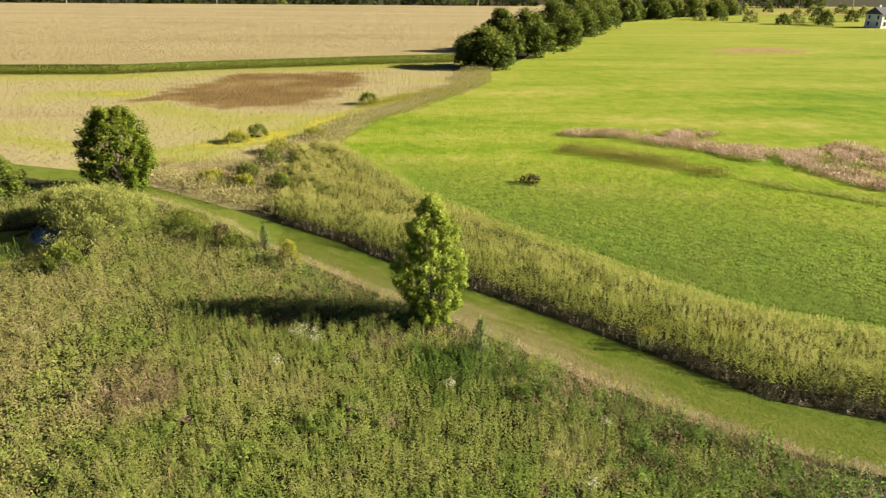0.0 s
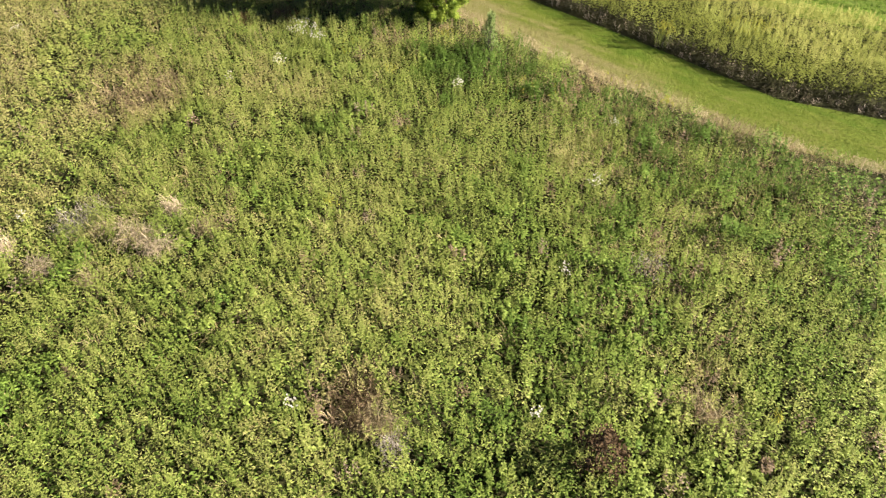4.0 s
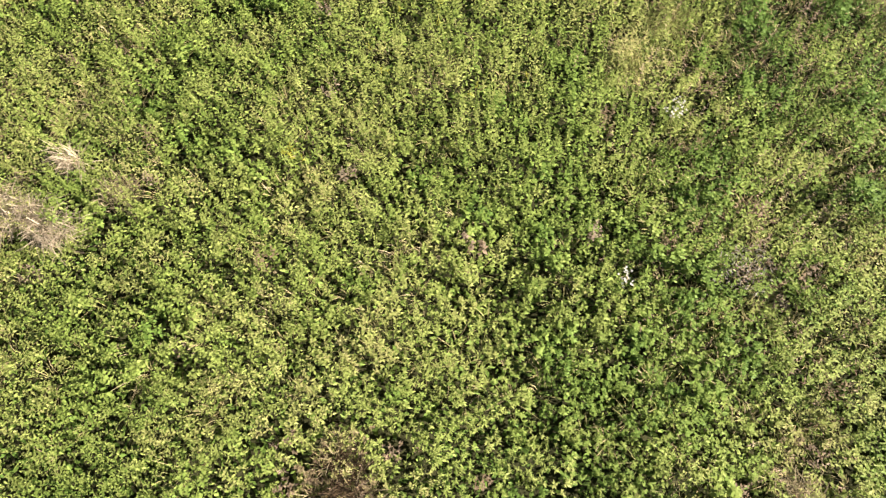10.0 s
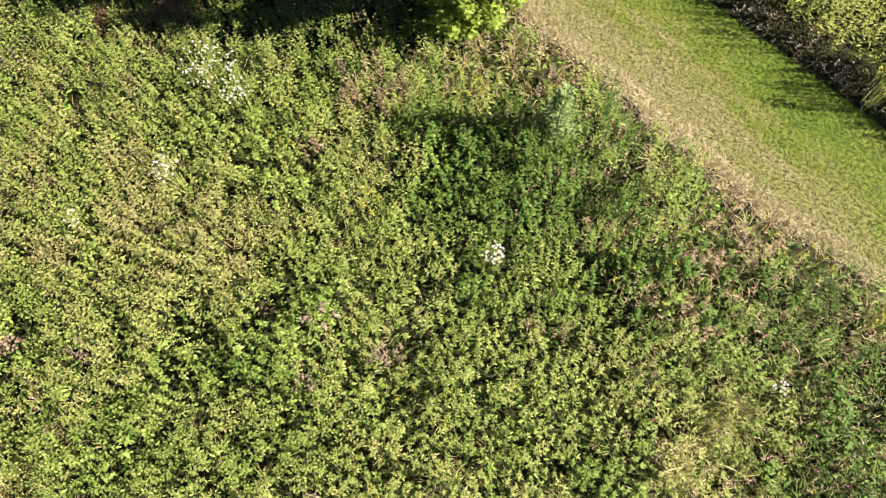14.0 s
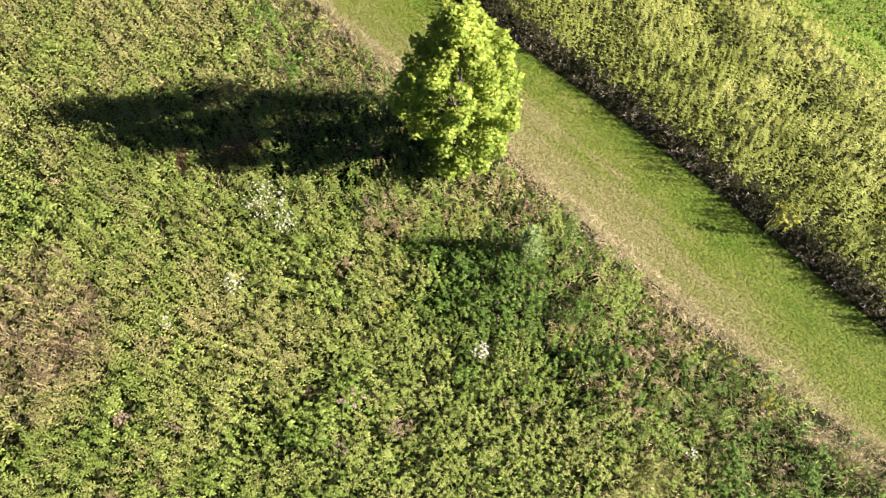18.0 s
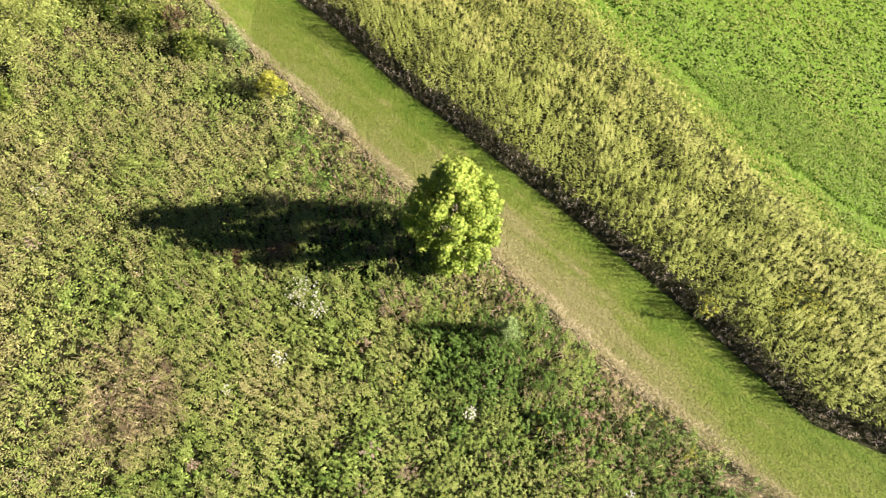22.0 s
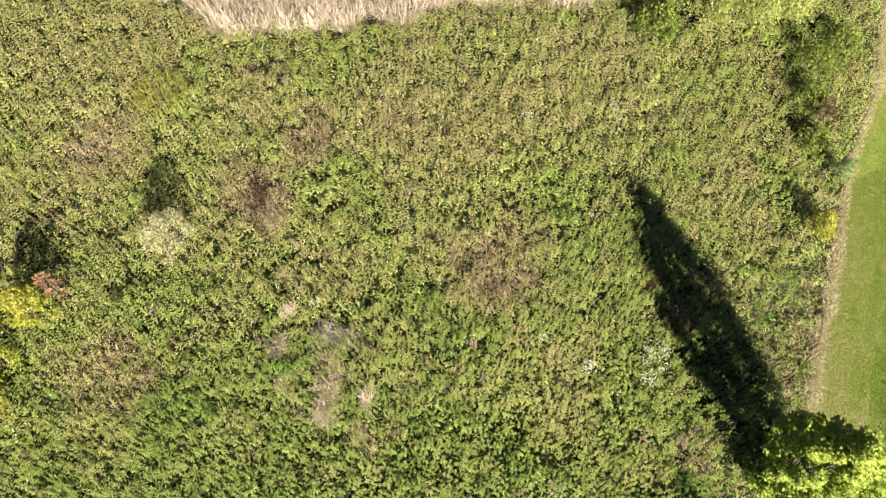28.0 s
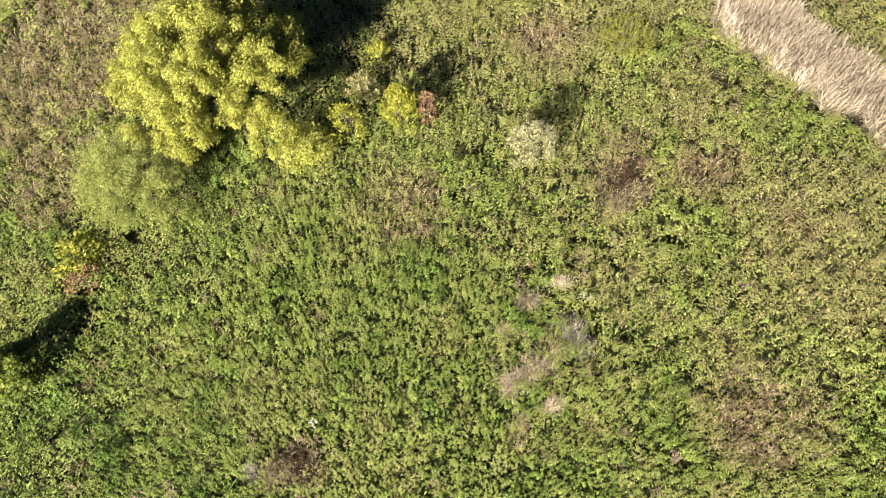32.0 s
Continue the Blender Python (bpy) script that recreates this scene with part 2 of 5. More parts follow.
M_soy = leaf_material("soybean_leaf", [(0.0, (0.105, 0.160, 0.034)), (0.5, (0.178, 0.240, 0.052)), (0.8, (0.262, 0.282, 0.066)), (1.0, (0.38, 0.345, 0.115))], 0.26, jitter=0.05, soft=0.4, rise=0.7)
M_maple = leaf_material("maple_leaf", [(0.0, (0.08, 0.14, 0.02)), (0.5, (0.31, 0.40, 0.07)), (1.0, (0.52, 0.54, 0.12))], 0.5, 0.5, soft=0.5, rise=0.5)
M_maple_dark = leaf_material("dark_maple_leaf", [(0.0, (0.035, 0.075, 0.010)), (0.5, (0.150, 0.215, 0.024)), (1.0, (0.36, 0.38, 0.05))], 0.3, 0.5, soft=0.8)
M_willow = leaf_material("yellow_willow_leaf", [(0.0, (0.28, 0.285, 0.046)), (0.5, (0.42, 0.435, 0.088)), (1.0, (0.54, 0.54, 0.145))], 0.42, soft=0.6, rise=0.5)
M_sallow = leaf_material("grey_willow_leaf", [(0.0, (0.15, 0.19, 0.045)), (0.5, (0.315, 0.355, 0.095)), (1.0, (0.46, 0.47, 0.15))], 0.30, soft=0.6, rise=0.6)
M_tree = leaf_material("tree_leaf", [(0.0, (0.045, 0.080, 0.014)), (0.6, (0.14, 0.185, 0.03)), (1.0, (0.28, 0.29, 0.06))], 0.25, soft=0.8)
M_dry = leaf_material("dry_grass", [(0.0, (0.14, 0.115, 0.06)), (0.5, (0.32, 0.265, 0.155)), (1.0, (0.50, 0.42, 0.28))], 0.22, 0.8)
M_grey = leaf_material("dead_twigs", [(0.0, (0.15, 0.125, 0.10)), (0.5, (0.28, 0.25, 0.21)), (1.0, (0.42, 0.39, 0.34))], 0.1, 0.85)
M_red = leaf_material("russet_leaf", [(0.0, (0.10, 0.06, 0.03)), (0.5, (0.22, 0.135, 0.07)), (1.0, (0.37, 0.25, 0.14))], 0.2, 0.8)
M_brown = leaf_material("withered_leaf", [(0.0, (0.028, 0.020, 0.012)), (0.5, (0.07, 0.046, 0.026)), (1.0, (0.17, 0.115, 0.065))], 0.15, 0.85)
M_straw = leaf_material("bleached_straw", [(0.0, (0.26, 0.205, 0.13)), (0.5, (0.47, 0.39, 0.27)), (1.0, (0.62, 0.54, 0.42))], 0.22, 0.8)
M_purple = leaf_material("seeding_weed", [(0.0, (0.04, 0.045, 0.018)), (0.45, (0.10, 0.085, 0.055)), (0.8, (0.17, 0.135, 0.10)), (1.0, (0.34, 0.29, 0.23))], 0.15, 0.85)
M_stalk = leaf_material("seed_stalk", [(0.0, (0.06, 0.07, 0.022)), (0.4, (0.17, 0.125, 0.07)), (0.7, (0.27, 0.19, 0.125)), (1.0, (0.42, 0.33, 0.23))], 0.2, 0.85)
M_reed = leaf_material("bleached_reed", [(0.0, (0.20, 0.165, 0.12)), (0.5, (0.44, 0.375, 0.27)), (1.0, (0.66, 0.58, 0.44))], 0.25, 0.8)
M_cream = leaf_material("cream_flower", [(0.0, (0.18, 0.20, 0.06)), (0.5, (0.36, 0.35, 0.17)), (1.0, (0.52, 0.48, 0.30))], 0.25, 0.8, soft=0.8)
M_yellow = leaf_material("yellow_leaf", [(0.0, (0.14, 0.18, 0.018)), (0.5, (0.30, 0.315, 0.045)), (1.0, (0.47, 0.43, 0.075))], 0.3, soft=0.8)
M_seed = leaf_material("seeding_grass", [(0.15, (0.13, 0.19, 0.04)), (0.5, (0.29, 0.28, 0.10)), (0.75, (0.37, 0.30, 0.15)), (1.0, (0.50, 0.41, 0.25))], 0.25)
M_pine = leaf_material("spruce_needle", [(0.0, (0.05, 0.10, 0.018)), (0.5, (0.19, 0.26, 0.085)), (1.0, (0.33, 0.40, 0.16))], 0.15)
OLD = [(0.0, (0.115, 0.075, 0.030)), (0.25, (0.18, 0.125, 0.05)), (0.5, (0.315, 0.278, 0.150)), (0.7, (0.29, 0.285, 0.095)), (0.86, (0.25, 0.265, 0.060)), (1.0, (0.44, 0.37, 0.04))]
M_old = leaf_material("field_grass", OLD, 0.25, 0.8, jitter=0.03)
M_corn = leaf_material("corn_leaf", [(0.0, (0.10, 0.16, 0.022)), (0.6, (0.32, 0.37, 0.07)), (1.0, (0.42, 0.33, 0.18))], 0.40)
M_cattail = leaf_material("cattail_leaf", [(0.0, (0.03, 0.055, 0.012)), (0.6, (0.09, 0.13, 0.028)), (1.0, (0.26, 0.26, 0.08))], 0.25)
M_petal = leaf_material("white_petal", [(0.0, (0.45, 0.43, 0.36)), (1.0, (0.68, 0.66, 0.60))], 0.25, use_tone=False)
MOW = [(0.0, (0.080, 0.133, 0.016)), (0.3, (0.135, 0.168, 0.030)), (0.6, (0.208, 0.196, 0.080)), (1.0, (0.33, 0.285, 0.16))]
M_mow = leaf_material("mown_grass", MOW, 0.2, jitter=0.04)
M_ground = soil_material("meadow_soil", [(0.3, (0.022, 0.024, 0.010)), (0.7, (0.05, 0.05, 0.02))], 0.7, 7.0)
M_bark, nt_, p_ = material("bark", 0.9)
nt_.links.new(ramp(nt_, noise_of(nt_, 14, 5), [(0.3, (0.07, 0.055, 0.04)), (0.7, (0.20, 0.165, 0.13))]), p_.inputs["Base Color"])
bump_of(nt_, p_, noise_of(nt_, 22, 5), 0.7, 0.02)

# ---- plan ----
PATH_L = [(-95, 58), (-62, 46), (-42.5, 39), (-29, 33.4), (-21.2, 28.2), (-16.2, 24), (-13.1, 20.1), (-10.4, 17.6), (-7.0, 14.5), (-3.9, 11.5),
          (1.0, 7.4), (4.5, 4.0), (7.1, 1.5), (10.4, -1.1), (13.2, -3.3), (17.2, -5.4), (32, -14), (60, -30)]
PATH_R = [(-95, 62.5), (-62, 50.5), (-45, 43.4), (-35.7, 40.3), (-26.4, 34.8), (-18, 28.6), (-12.4, 24.2), (-7.6, 20.4), (-4.1, 16.8), (-1.1, 14.4),
          (1.9, 11.8), (4.7, 9.4), (7.4, 7.0), (9.8, 4.7), (12.2, 2.3), (14.4, 0.1), (18.6, -1.6), (34, -10), (62, -26)]
GOLD_R = [(-12, 52), (-8.2, 44.8), (-4.7, 37.7), (-1.9, 32.1), (1.1, 27.6), (4.2, 23.7), (6.6, 20.7), (9.8, 16.9), (12.1, 14.0), (13.9, 11.8), (16.3, 9.4), (18.6, 7.6),
          (24.2, 5.3), (36, -1), (64, -15.5)]
DITCH = [(-12, 52), (-9.7, 68), (-2, 83), (5.7, 99), (9, 127)]
path_poly = PATH_L + PATH_R[::-1]
gold_poly = PATH_R[6:] + GOLD_R[::-1] + [(-15.5, 51), (-15.8, 40), (-14.2, 30)]
POND = [(-27, 15.5), (-26.2, 18), (-27.4, 21.5), (-31, 23), (-36, 21.5), (-38, 17), (-35.5, 14), (-31, 13.6), (-28.4, 14)]
OPEN = [(-25.2, 14.8), (-23.8, 16.6), (-24.4, 20), (-27, 22.6), (-31, 23.6), (-31.5, 21.6), (-28.6, 19.8), (-26.8, 17.6), (-26.2, 15.6)]
REED = [(-26.9, 11.9), (-27.8, 9.9), (-29.3, 7.8), (-30.2, 4.1), (-29.6, 1.3), (-30.7, -0.8), (-31.3, -3.6), (-32.3, -7.2), (-34.9, -9.7), (-38.5, -13.5), (-42, -12.5),
        (-36.4, -6), (-34.5, -1.5), (-33.3, 2), (-33.2, 6), (-33.2, 9.5), (-30.5, 12.6)]
soy_poly = GOLD_R[::-1] + DITCH[1:] + [(14, 128), (24, 155), (40, 200), (62, 255), (90, 315), (150, 390), (420, 390), (420, -100)]


def sheet(name, outline, z, mat, label, category, kind="structure"):
    bm = bmesh.new()
    bm.faces.new([bm.verts.new((x, y, z)) for x, y in outline])
    bmesh.ops.triangulate(bm, faces=bm.faces)
    me = bpy.data.meshes.new(name)
    bm.to_mesh(me)
    bm.free()
    me.materials.append(mat)
    return tagged(new(name, me), label, category, "", kind)


def part(name, me, parent, label=""):
    ob = new(name, me)
    ob.parent = parent
    if label:
        ob["label"] = label
    return ob


# ---- ground ----
sheet("ground", [(-2500, -2500), (2500, -2500), (2500, 2500), (-2500, 2500)], 0, M_ground, "dark weedy soil under the meadow and fields", "ground")
def field_material(name, stops, wide, fine, stretch=(1, 1, 1), strength=0.8, dist=0.2):
    """A far crop or grass surface: broad bands, patches and a fine nap."""
    m, nt, p = material(name, 0.95)
    tc = nt.nodes.new("ShaderNodeTexCoord")
    mp = nt.nodes.new("ShaderNodeMapping")
    mp.inputs["Scale"].default_value = stretch
    nt.links.new(tc.outputs["Object"], mp.inputs["Vector"])
    n1 = nt.nodes.new("ShaderNodeTexNoise")
    n1.inputs["Scale"].default_value, n1.inputs["Detail"].default_value = wide, 5
    nt.links.new(mp.outputs[0], n1.inputs["Vector"])
    nap = noise_of(nt, fine, 5, 0.7)
    mid = noise_of(nt, wide * 5, 4, 0.65)
    f = math_of(nt, "ADD", math_of(nt, "MULTIPLY", n1.outputs["Fac"], 0.5), math_of(nt, "ADD", math_of(nt, "MULTIPLY", mid, 0.32), math_of(nt, "MULTIPLY", nap, 0.18)))
    nt.links.new(ramp(nt, f, stops), p.inputs["Base Color"])
    p.inputs["Specular IOR Level"].default_value = 0.05
    bump_of(nt, p, nap, strength, dist)
    return m


def toned_ground(name, stops, scale, amount, strength=0.8, dist=0.05):
    """Ground whose colour follows its mesh's tone, broken up by a fine nap."""
    m, nt, p = material(name, 0.95)
    at = nt.nodes.new("ShaderNodeAttribute")
    at.attribute_name = "tone"
    nap = noise_of(nt, scale, 5, 0.7)
    both = math_of(nt, "ADD", nap, noise_of(nt, scale * 0.22, 4, 0.6))
    f = math_of(nt, "ADD", at.outputs["Fac"], math_of(nt, "MULTIPLY", math_of(nt, "SUBTRACT", both, 1.0), amount))
    nt.links.new(ramp(nt, f, stops), p.inputs["Base Color"])
    p.inputs["Specular IOR Level"].default_value = 0.05
    bump_of(nt, p, nap, strength, dist)
    return m


def turf_tone(x, y):
    """Straw-coloured on the sunny side and near the young maple, green elsewhere."""
    d = away(PATH_L, x, y)
    s_, c_ = along(x, y)
    streak = 0.6 * vnoise(s_ * 0.12, c_, 0.30, 66) + 0.4 * vnoise(s_ * 0.3, c_, 0.16, 69)
    dry = np.clip(1.45 - d / 2.6 + 1.2 * (fnoise(x, y, 2.6, 67) - 0.45) + 0.5 * (streak - 0.5), 0, 1) * np.interp(x, [-12, -3, 1, 7, 11, 16], [0.45, 0.75, 1.1, 1.05, 0.75, 0.4])
    return 0.08 + 0.46 * dry + 0.18 * (streak - 0.5) + 0.10 * np.exp(-(d / 0.5) ** 2)


def toned_sheet(name, px, py, shape, z, mat, tone, keep, label, category):
    """A grid of ground, cut to a plan, with a tone at each corner."""
    nx, ny = shape
    me = bpy.data.meshes.new(name)
    idx = np.arange(nx * ny).reshape(nx, ny)
    f = np.stack([idx[:-1, :-1], idx[1:, :-1], idx[1:, 1:], idx[:-1, 1:]], -1).reshape(-1, 4)
    f = f[keep[f].all(1)]
    me.from_pydata(np.stack([px, py, np.full(len(px), z)], -1).tolist(), [], f.tolist())
    at = me.attributes.new("tone", "FLOAT", "POINT")
    at.data.foreach_set("value", np.clip(tone, 0, 1).astype(np.float32))
    me.materials.append(mat)
    return tagged(new(name, me), label, category, "", "structure")


M_path = toned_ground("mown_turf", MOW, 5.0, 0.42)
M_field = field_material("crop_ground", [(0.37, (0.075, 0.150, 0.010)), (0.46, (0.140, 0.208, 0.016)), (0.54, (0.200, 0.240, 0.034)), (0.66, (0.33, 0.295, 0.10))], 0.06, 0.9, (0.4, 1.4, 1))
nt_ = M_field.node_tree
tc_ = nt_.nodes.new("ShaderNodeTexCoord")
sx_ = nt_.nodes.new("ShaderNodeSeparateXYZ")
nt_.links.new(tc_.outputs["Object"], sx_.inputs[0])
p_ = nt_.nodes["Principled BSDF"]
base_ = p_.inputs["Base Color"].links[0].from_socket
# crop colour pales with distance along Y, broken up by noise
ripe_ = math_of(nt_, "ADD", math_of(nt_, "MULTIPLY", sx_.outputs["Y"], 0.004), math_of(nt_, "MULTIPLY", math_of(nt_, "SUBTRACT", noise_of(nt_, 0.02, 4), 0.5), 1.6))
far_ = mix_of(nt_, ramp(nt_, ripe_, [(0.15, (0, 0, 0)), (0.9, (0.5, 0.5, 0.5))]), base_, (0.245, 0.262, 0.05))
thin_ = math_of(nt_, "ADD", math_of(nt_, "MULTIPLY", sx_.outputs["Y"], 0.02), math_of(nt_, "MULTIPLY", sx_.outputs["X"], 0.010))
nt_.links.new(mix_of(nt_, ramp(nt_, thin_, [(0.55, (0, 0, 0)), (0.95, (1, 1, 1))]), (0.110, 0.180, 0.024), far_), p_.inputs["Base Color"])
M_far = field_material("bare_soil_patch", [(0.3, (0.15, 0.11, 0.05)), (0.5, (0.26, 0.205, 0.085)), (0.7, (0.24, 0.21, 0.045))], 0.05, 1.5, (0.6, 1.3, 1))
M_fallow = toned_ground("old_field_ground", OLD, 0.9, 0.22, 1.0, 0.25)
M_rough = field_material("rough_meadow", [(0.35, (0.12, 0.13, 0.03)), (0.5, (0.23, 0.22, 0.06)), (0.65, (0.33, 0.29, 0.11))], 0.03, 0.6)
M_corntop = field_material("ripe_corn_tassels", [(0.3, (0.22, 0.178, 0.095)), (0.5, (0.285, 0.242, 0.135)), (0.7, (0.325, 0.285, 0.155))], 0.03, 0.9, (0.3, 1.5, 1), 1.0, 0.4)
# sides of the corn block: stalk green with shade put into the colour
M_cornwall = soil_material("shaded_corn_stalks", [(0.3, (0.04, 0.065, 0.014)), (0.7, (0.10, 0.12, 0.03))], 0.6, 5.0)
M_duck = soil_material("duckweed", [(0.38, (0.10, 0.13, 0.018)), (0.5, (0.20, 0.225, 0.026)), (0.62, (0.27, 0.26, 0.09))], 0.3, 5.0, 0.2, 0.02)
lx = np.linspace(-94, 59, 900)
ly = np.interp(lx, [p[0] for p in PATH_L], [p[1] for p in PATH_L])
rx = lx + np.interp(lx, [-95, -20, 1, 17, 60], [0, 3.2, 3.2, 1.6, 2])
ry = np.interp(rx, [p[0] for p in PATH_R], [p[1] for p in PATH_R])
w = np.linspace(0, 1, 30)[None, :]
px, py = (lx[:, None] * (1 - w) + rx[:, None] * w).ravel(), (ly[:, None] * (1 - w) + ry[:, None] * w).ravel()
toned_sheet("trail", px, py, (900, 30), 0.02, M_path, turf_tone(px, py), np.ones(len(px), bool), "mown grass trail through tall weeds", "trail")
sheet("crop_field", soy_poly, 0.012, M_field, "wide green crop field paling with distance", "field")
old_poly = PATH_R[:6] + [(-14.2, 30), (-15.8, 40), (-15.5, 51)] + DITCH + [(9, 141), (-95, 112), (-150, 100), (-150, 70)]
BROWN = [(-47, 83), (-46, 97), (-40, 115), (-30, 118), (-20, 118), (-11, 109), (-14, 96), (-16, 86), (-23, 79), (-31, 76), (-40, 79.5)]


def fallow_tone(x, y):
    """Tan grass with yellow-green bands, a browned hollow and a green margin by the corn."""
    front = np.interp(x, [-120, -95, -63, -44, -21, 6, 12], [104, 113, 115, 123.6, 131.8, 141, 143])
    tone = 0.50 + 0.40 * (fnoise(x * 0.5, y * 1.5, 14, 41) - 0.42) + 0.3 * np.exp(-((front - y - 5) / 5) ** 2)
    for line, wide, much in (([(-61, 87), (-49, 91), (-40, 76), (-28, 65), (-23, 68)], 5, 0.26), ([(-58, 56), (-50, 54.6), (-40, 49.5), (-31, 48.4), (-25, 53), (-20, 57.5)], 2.2, 0.32),
                             ([(-10.6, 79), (-4, 87), (4.6, 98)], 2.6, 0.5), ([(-35, 42), (-29, 44), (-26, 46), (-22, 53.5), (-16, 66), (-11, 75)], 2.0, 0.34),
                             ([(-90, 70), (-70, 66), (-55, 60)], 4, 0.22)):
        tone = tone + much * np.exp(-(away(line, x, y) / wide) ** 2) * (0.5 + 0.9 * fnoise(x, y, 4, 42))
    sunk = np.where(inside(BROWN, x, y), 1, -1) * away(BROWN + BROWN[:1], x, y)
    brown = np.clip(0.5 + sunk / 5 + 1.6 * (fnoise(x, y, 9, 44) - 0.45) + 0.8 * (vnoise(x, y, 2, 45) - 0.5), 0, 1)
    return np.minimum(tone, 0.93) * (1 - brown) + (0.08 + 0.26 * vnoise(x, y, 4, 46)) * brown

px, py = [g.ravel() for g in np.meshgrid(np.arange(-150, 12, 1.0), np.arange(26, 144, 1.0), indexing="ij")]
toned_sheet("old_field", px, py, (162, 118), 0.008, M_fallow, fallow_tone(px, py), inside(old_poly, px, py) | (away(old_poly + old_poly[:1], px, py) < 1.8), "tan and yellow fallow grassland", "field")
sheet("far_meadow", [(88, 318), (150, 392), (420, 392), (420, 560), (60, 560), (84, 470)], 0.016, M_rough, "rough olive meadow beyond the crop field", "field")
sheet("bare_patch", [(72, 168), (80, 176), (92, 184), (100, 181), (106, 172), (98, 166), (84, 165)], 0.02, M_far, "bare brownish patch in the crop", "field")
M_outer = field_material("outer_grass", [(0.35, (0.07, 0.095, 0.022)), (0.5, (0.13, 0.155, 0.038)), (0.65, (0.20, 0.205, 0.065))], 0.22, 0.6)
sheet("outer_meadow", [(34, -16), (60, -32), (420, -115), (420, -400), (-420, -400), (-420, 60), (-95, 56), (-62, 44.5), (-50, 20), (-47, -12), (-43, -30), (-31.5, -44), (-18, -44),
                       (-6.5, -38.3), (3.3, -29.4), (8.8, -23.6), (10.3, -19.8), (12.3, -14.3), (15.2, -8.3)], 0.01, M_outer, "rough olive grassland round the weedy meadow", "field")
M_water, nt_, p_ = material("dark_pond_water", 0.06)
nt_.links.new(ramp(nt_, noise_of(nt_, 0.8, 4), [(0.35, (0.008, 0.010, 0.006)), (0.7, (0.022, 0.026, 0.010))]), p_.inputs["Base Color"])
bump_of(nt_, p_, noise_of(nt_, 5.0, 3), 0.05, 0.02)
sheet("open_water", OPEN, 0.036, M_water, "open dark water of the pond under willows", "pond")
sheet("pond_water", POND, 0.03, M_duck, "small pond covered with bright green duckweed", "pond")


# ---- plants of the meadow ----
def stuff(name, q, t, mat, label, category):
    return tagged(new(name, quads(name, np.concatenate(q) if isinstance(q, list) else q, mat, np.concatenate(t) if isinstance(t, list) else t)), label, category, "", "stuff")


def near_to(spots, x, y):
    """Sum of soft round patches (x, y, radius, amount)."""
    total = np.zeros(len(x))
    for sx, sy, r, a in spots:
        total += a * np.exp(-(((x - sx) ** 2 + (y - sy) ** 2) / (r * r)) ** 1.5)
    return total


PALE = [(-38, 2, 5, 0.16), (-40, -5, 5, 0.14), (-28.2, -8.8, 1.6, 0.25), (-24.4, -1.6, 2.2, 0.22), (-21.9, 11.6, 2.0, 0.2), (-15, 12, 5, 0.07), (-20, 6, 5, 0.06), (-8, 12, 4, 0.08), (-30, -15, 6, 0.11), (-26, -8, 5, 0.07), (-22, -30, 6, 0.08), (-13.5, -1.0, 1.4, 0.2), (-11.1, -36.6, 2.5, 0.2),
        (-14.4, -0.6, 1.1, 0.2), (-16.2, -18.6, 1.3, 0.2), (-15, -6, 7, 0.06), (-12, 11, 6, 0.13), (-24, 10, 6, 0.08), (-23, -1, 3.5, 0.2), (-22, 4.8, 2.2, 0.2),
        (-9, 1, 2, 0.1), (8, -9, 3.6, 0.22), (4.5, -4.2, 1.6, 0.2)]
BROWNED = [(-23.0, -9.4, 1.6, 0.35), (-24.2, -6.3, 1.4, 0.35), (-26.1, -5.0, 0.7, 0.4), (-14.1, -0.3, 1.8, 0.25), (0.6, 5.6, 0.9, 0.35), (-0.6, 6.2, 0.8, 0.3), (6.6, 0.8, 0.8, 0.35), (-27.6, -16.7, 1.2, 0.35), (-21.9, -9.3, 1.3, 0.3), (-23.9, -1.4, 1.3, 0.25), (-24.1, -6.2, 0.9, 0.3), (-12.6, -7.0, 0.8, 0.25), (1.8, 6.3, 1.2, 0.35), (-30.4, -12.6, 1.0, 0.3), (-14.5, 0.5, 3.0, 0.22),
        (-3.4, -15.8, 1.2, 0.42), (6.7, -15.6, 1.1, 0.3), (-15.9, -17.8, 2.0, 0.25), (-21.6, -9.2, 1.3, 0.35), (-12.9, -36.7, 5, 0.3), (-16, -41, 5, 0.3), (-8.3, -33, 2, 0.3), (-24.9, -5.2, 1.2, 0.25),
        (-27.8, -16.2, 2, 0.3), (5.8, 1.9, 1.1, 0.3), (-3.0, 4.5, 0.9, 0.35), (-5.0, 12.0, 1.2, 0.3), (4.4, -0.9, 0.8, 0.25)]
DULL = PALE + BROWNED
LUSH = [(-4, -22, 5, -0.22), (-9, -17, 4, -0.12), (-15, 3, 5, -0.18), (-12, -3, 4, -0.10), (-8, -8, 4, -0.12), (-12, -13.5, 4, -0.16), (-4, -9, 3, -0.1), (0.2, 3.4, 1.4, -0.3), (3.4, 1.8, 1.2, -0.28), (-12, 11, 3, -0.08), (4.6, -13.5, 2, -0.15),
        (-16, -1, 2.5, -0.12), (-10, -22, 3.5, -0.14), (-17, -6, 2.5, -0.1), (7.5, -5, 1.2, -0.25), (-20, 12, 3, -0.05)]


def in_meadow(x, y):
    return ~inside(path_poly, x, y) & ~inside(POND, x, y) & ~inside(OPEN, x, y) & ~inside(REED, x, y) & ~inside(gold_poly, x, y)


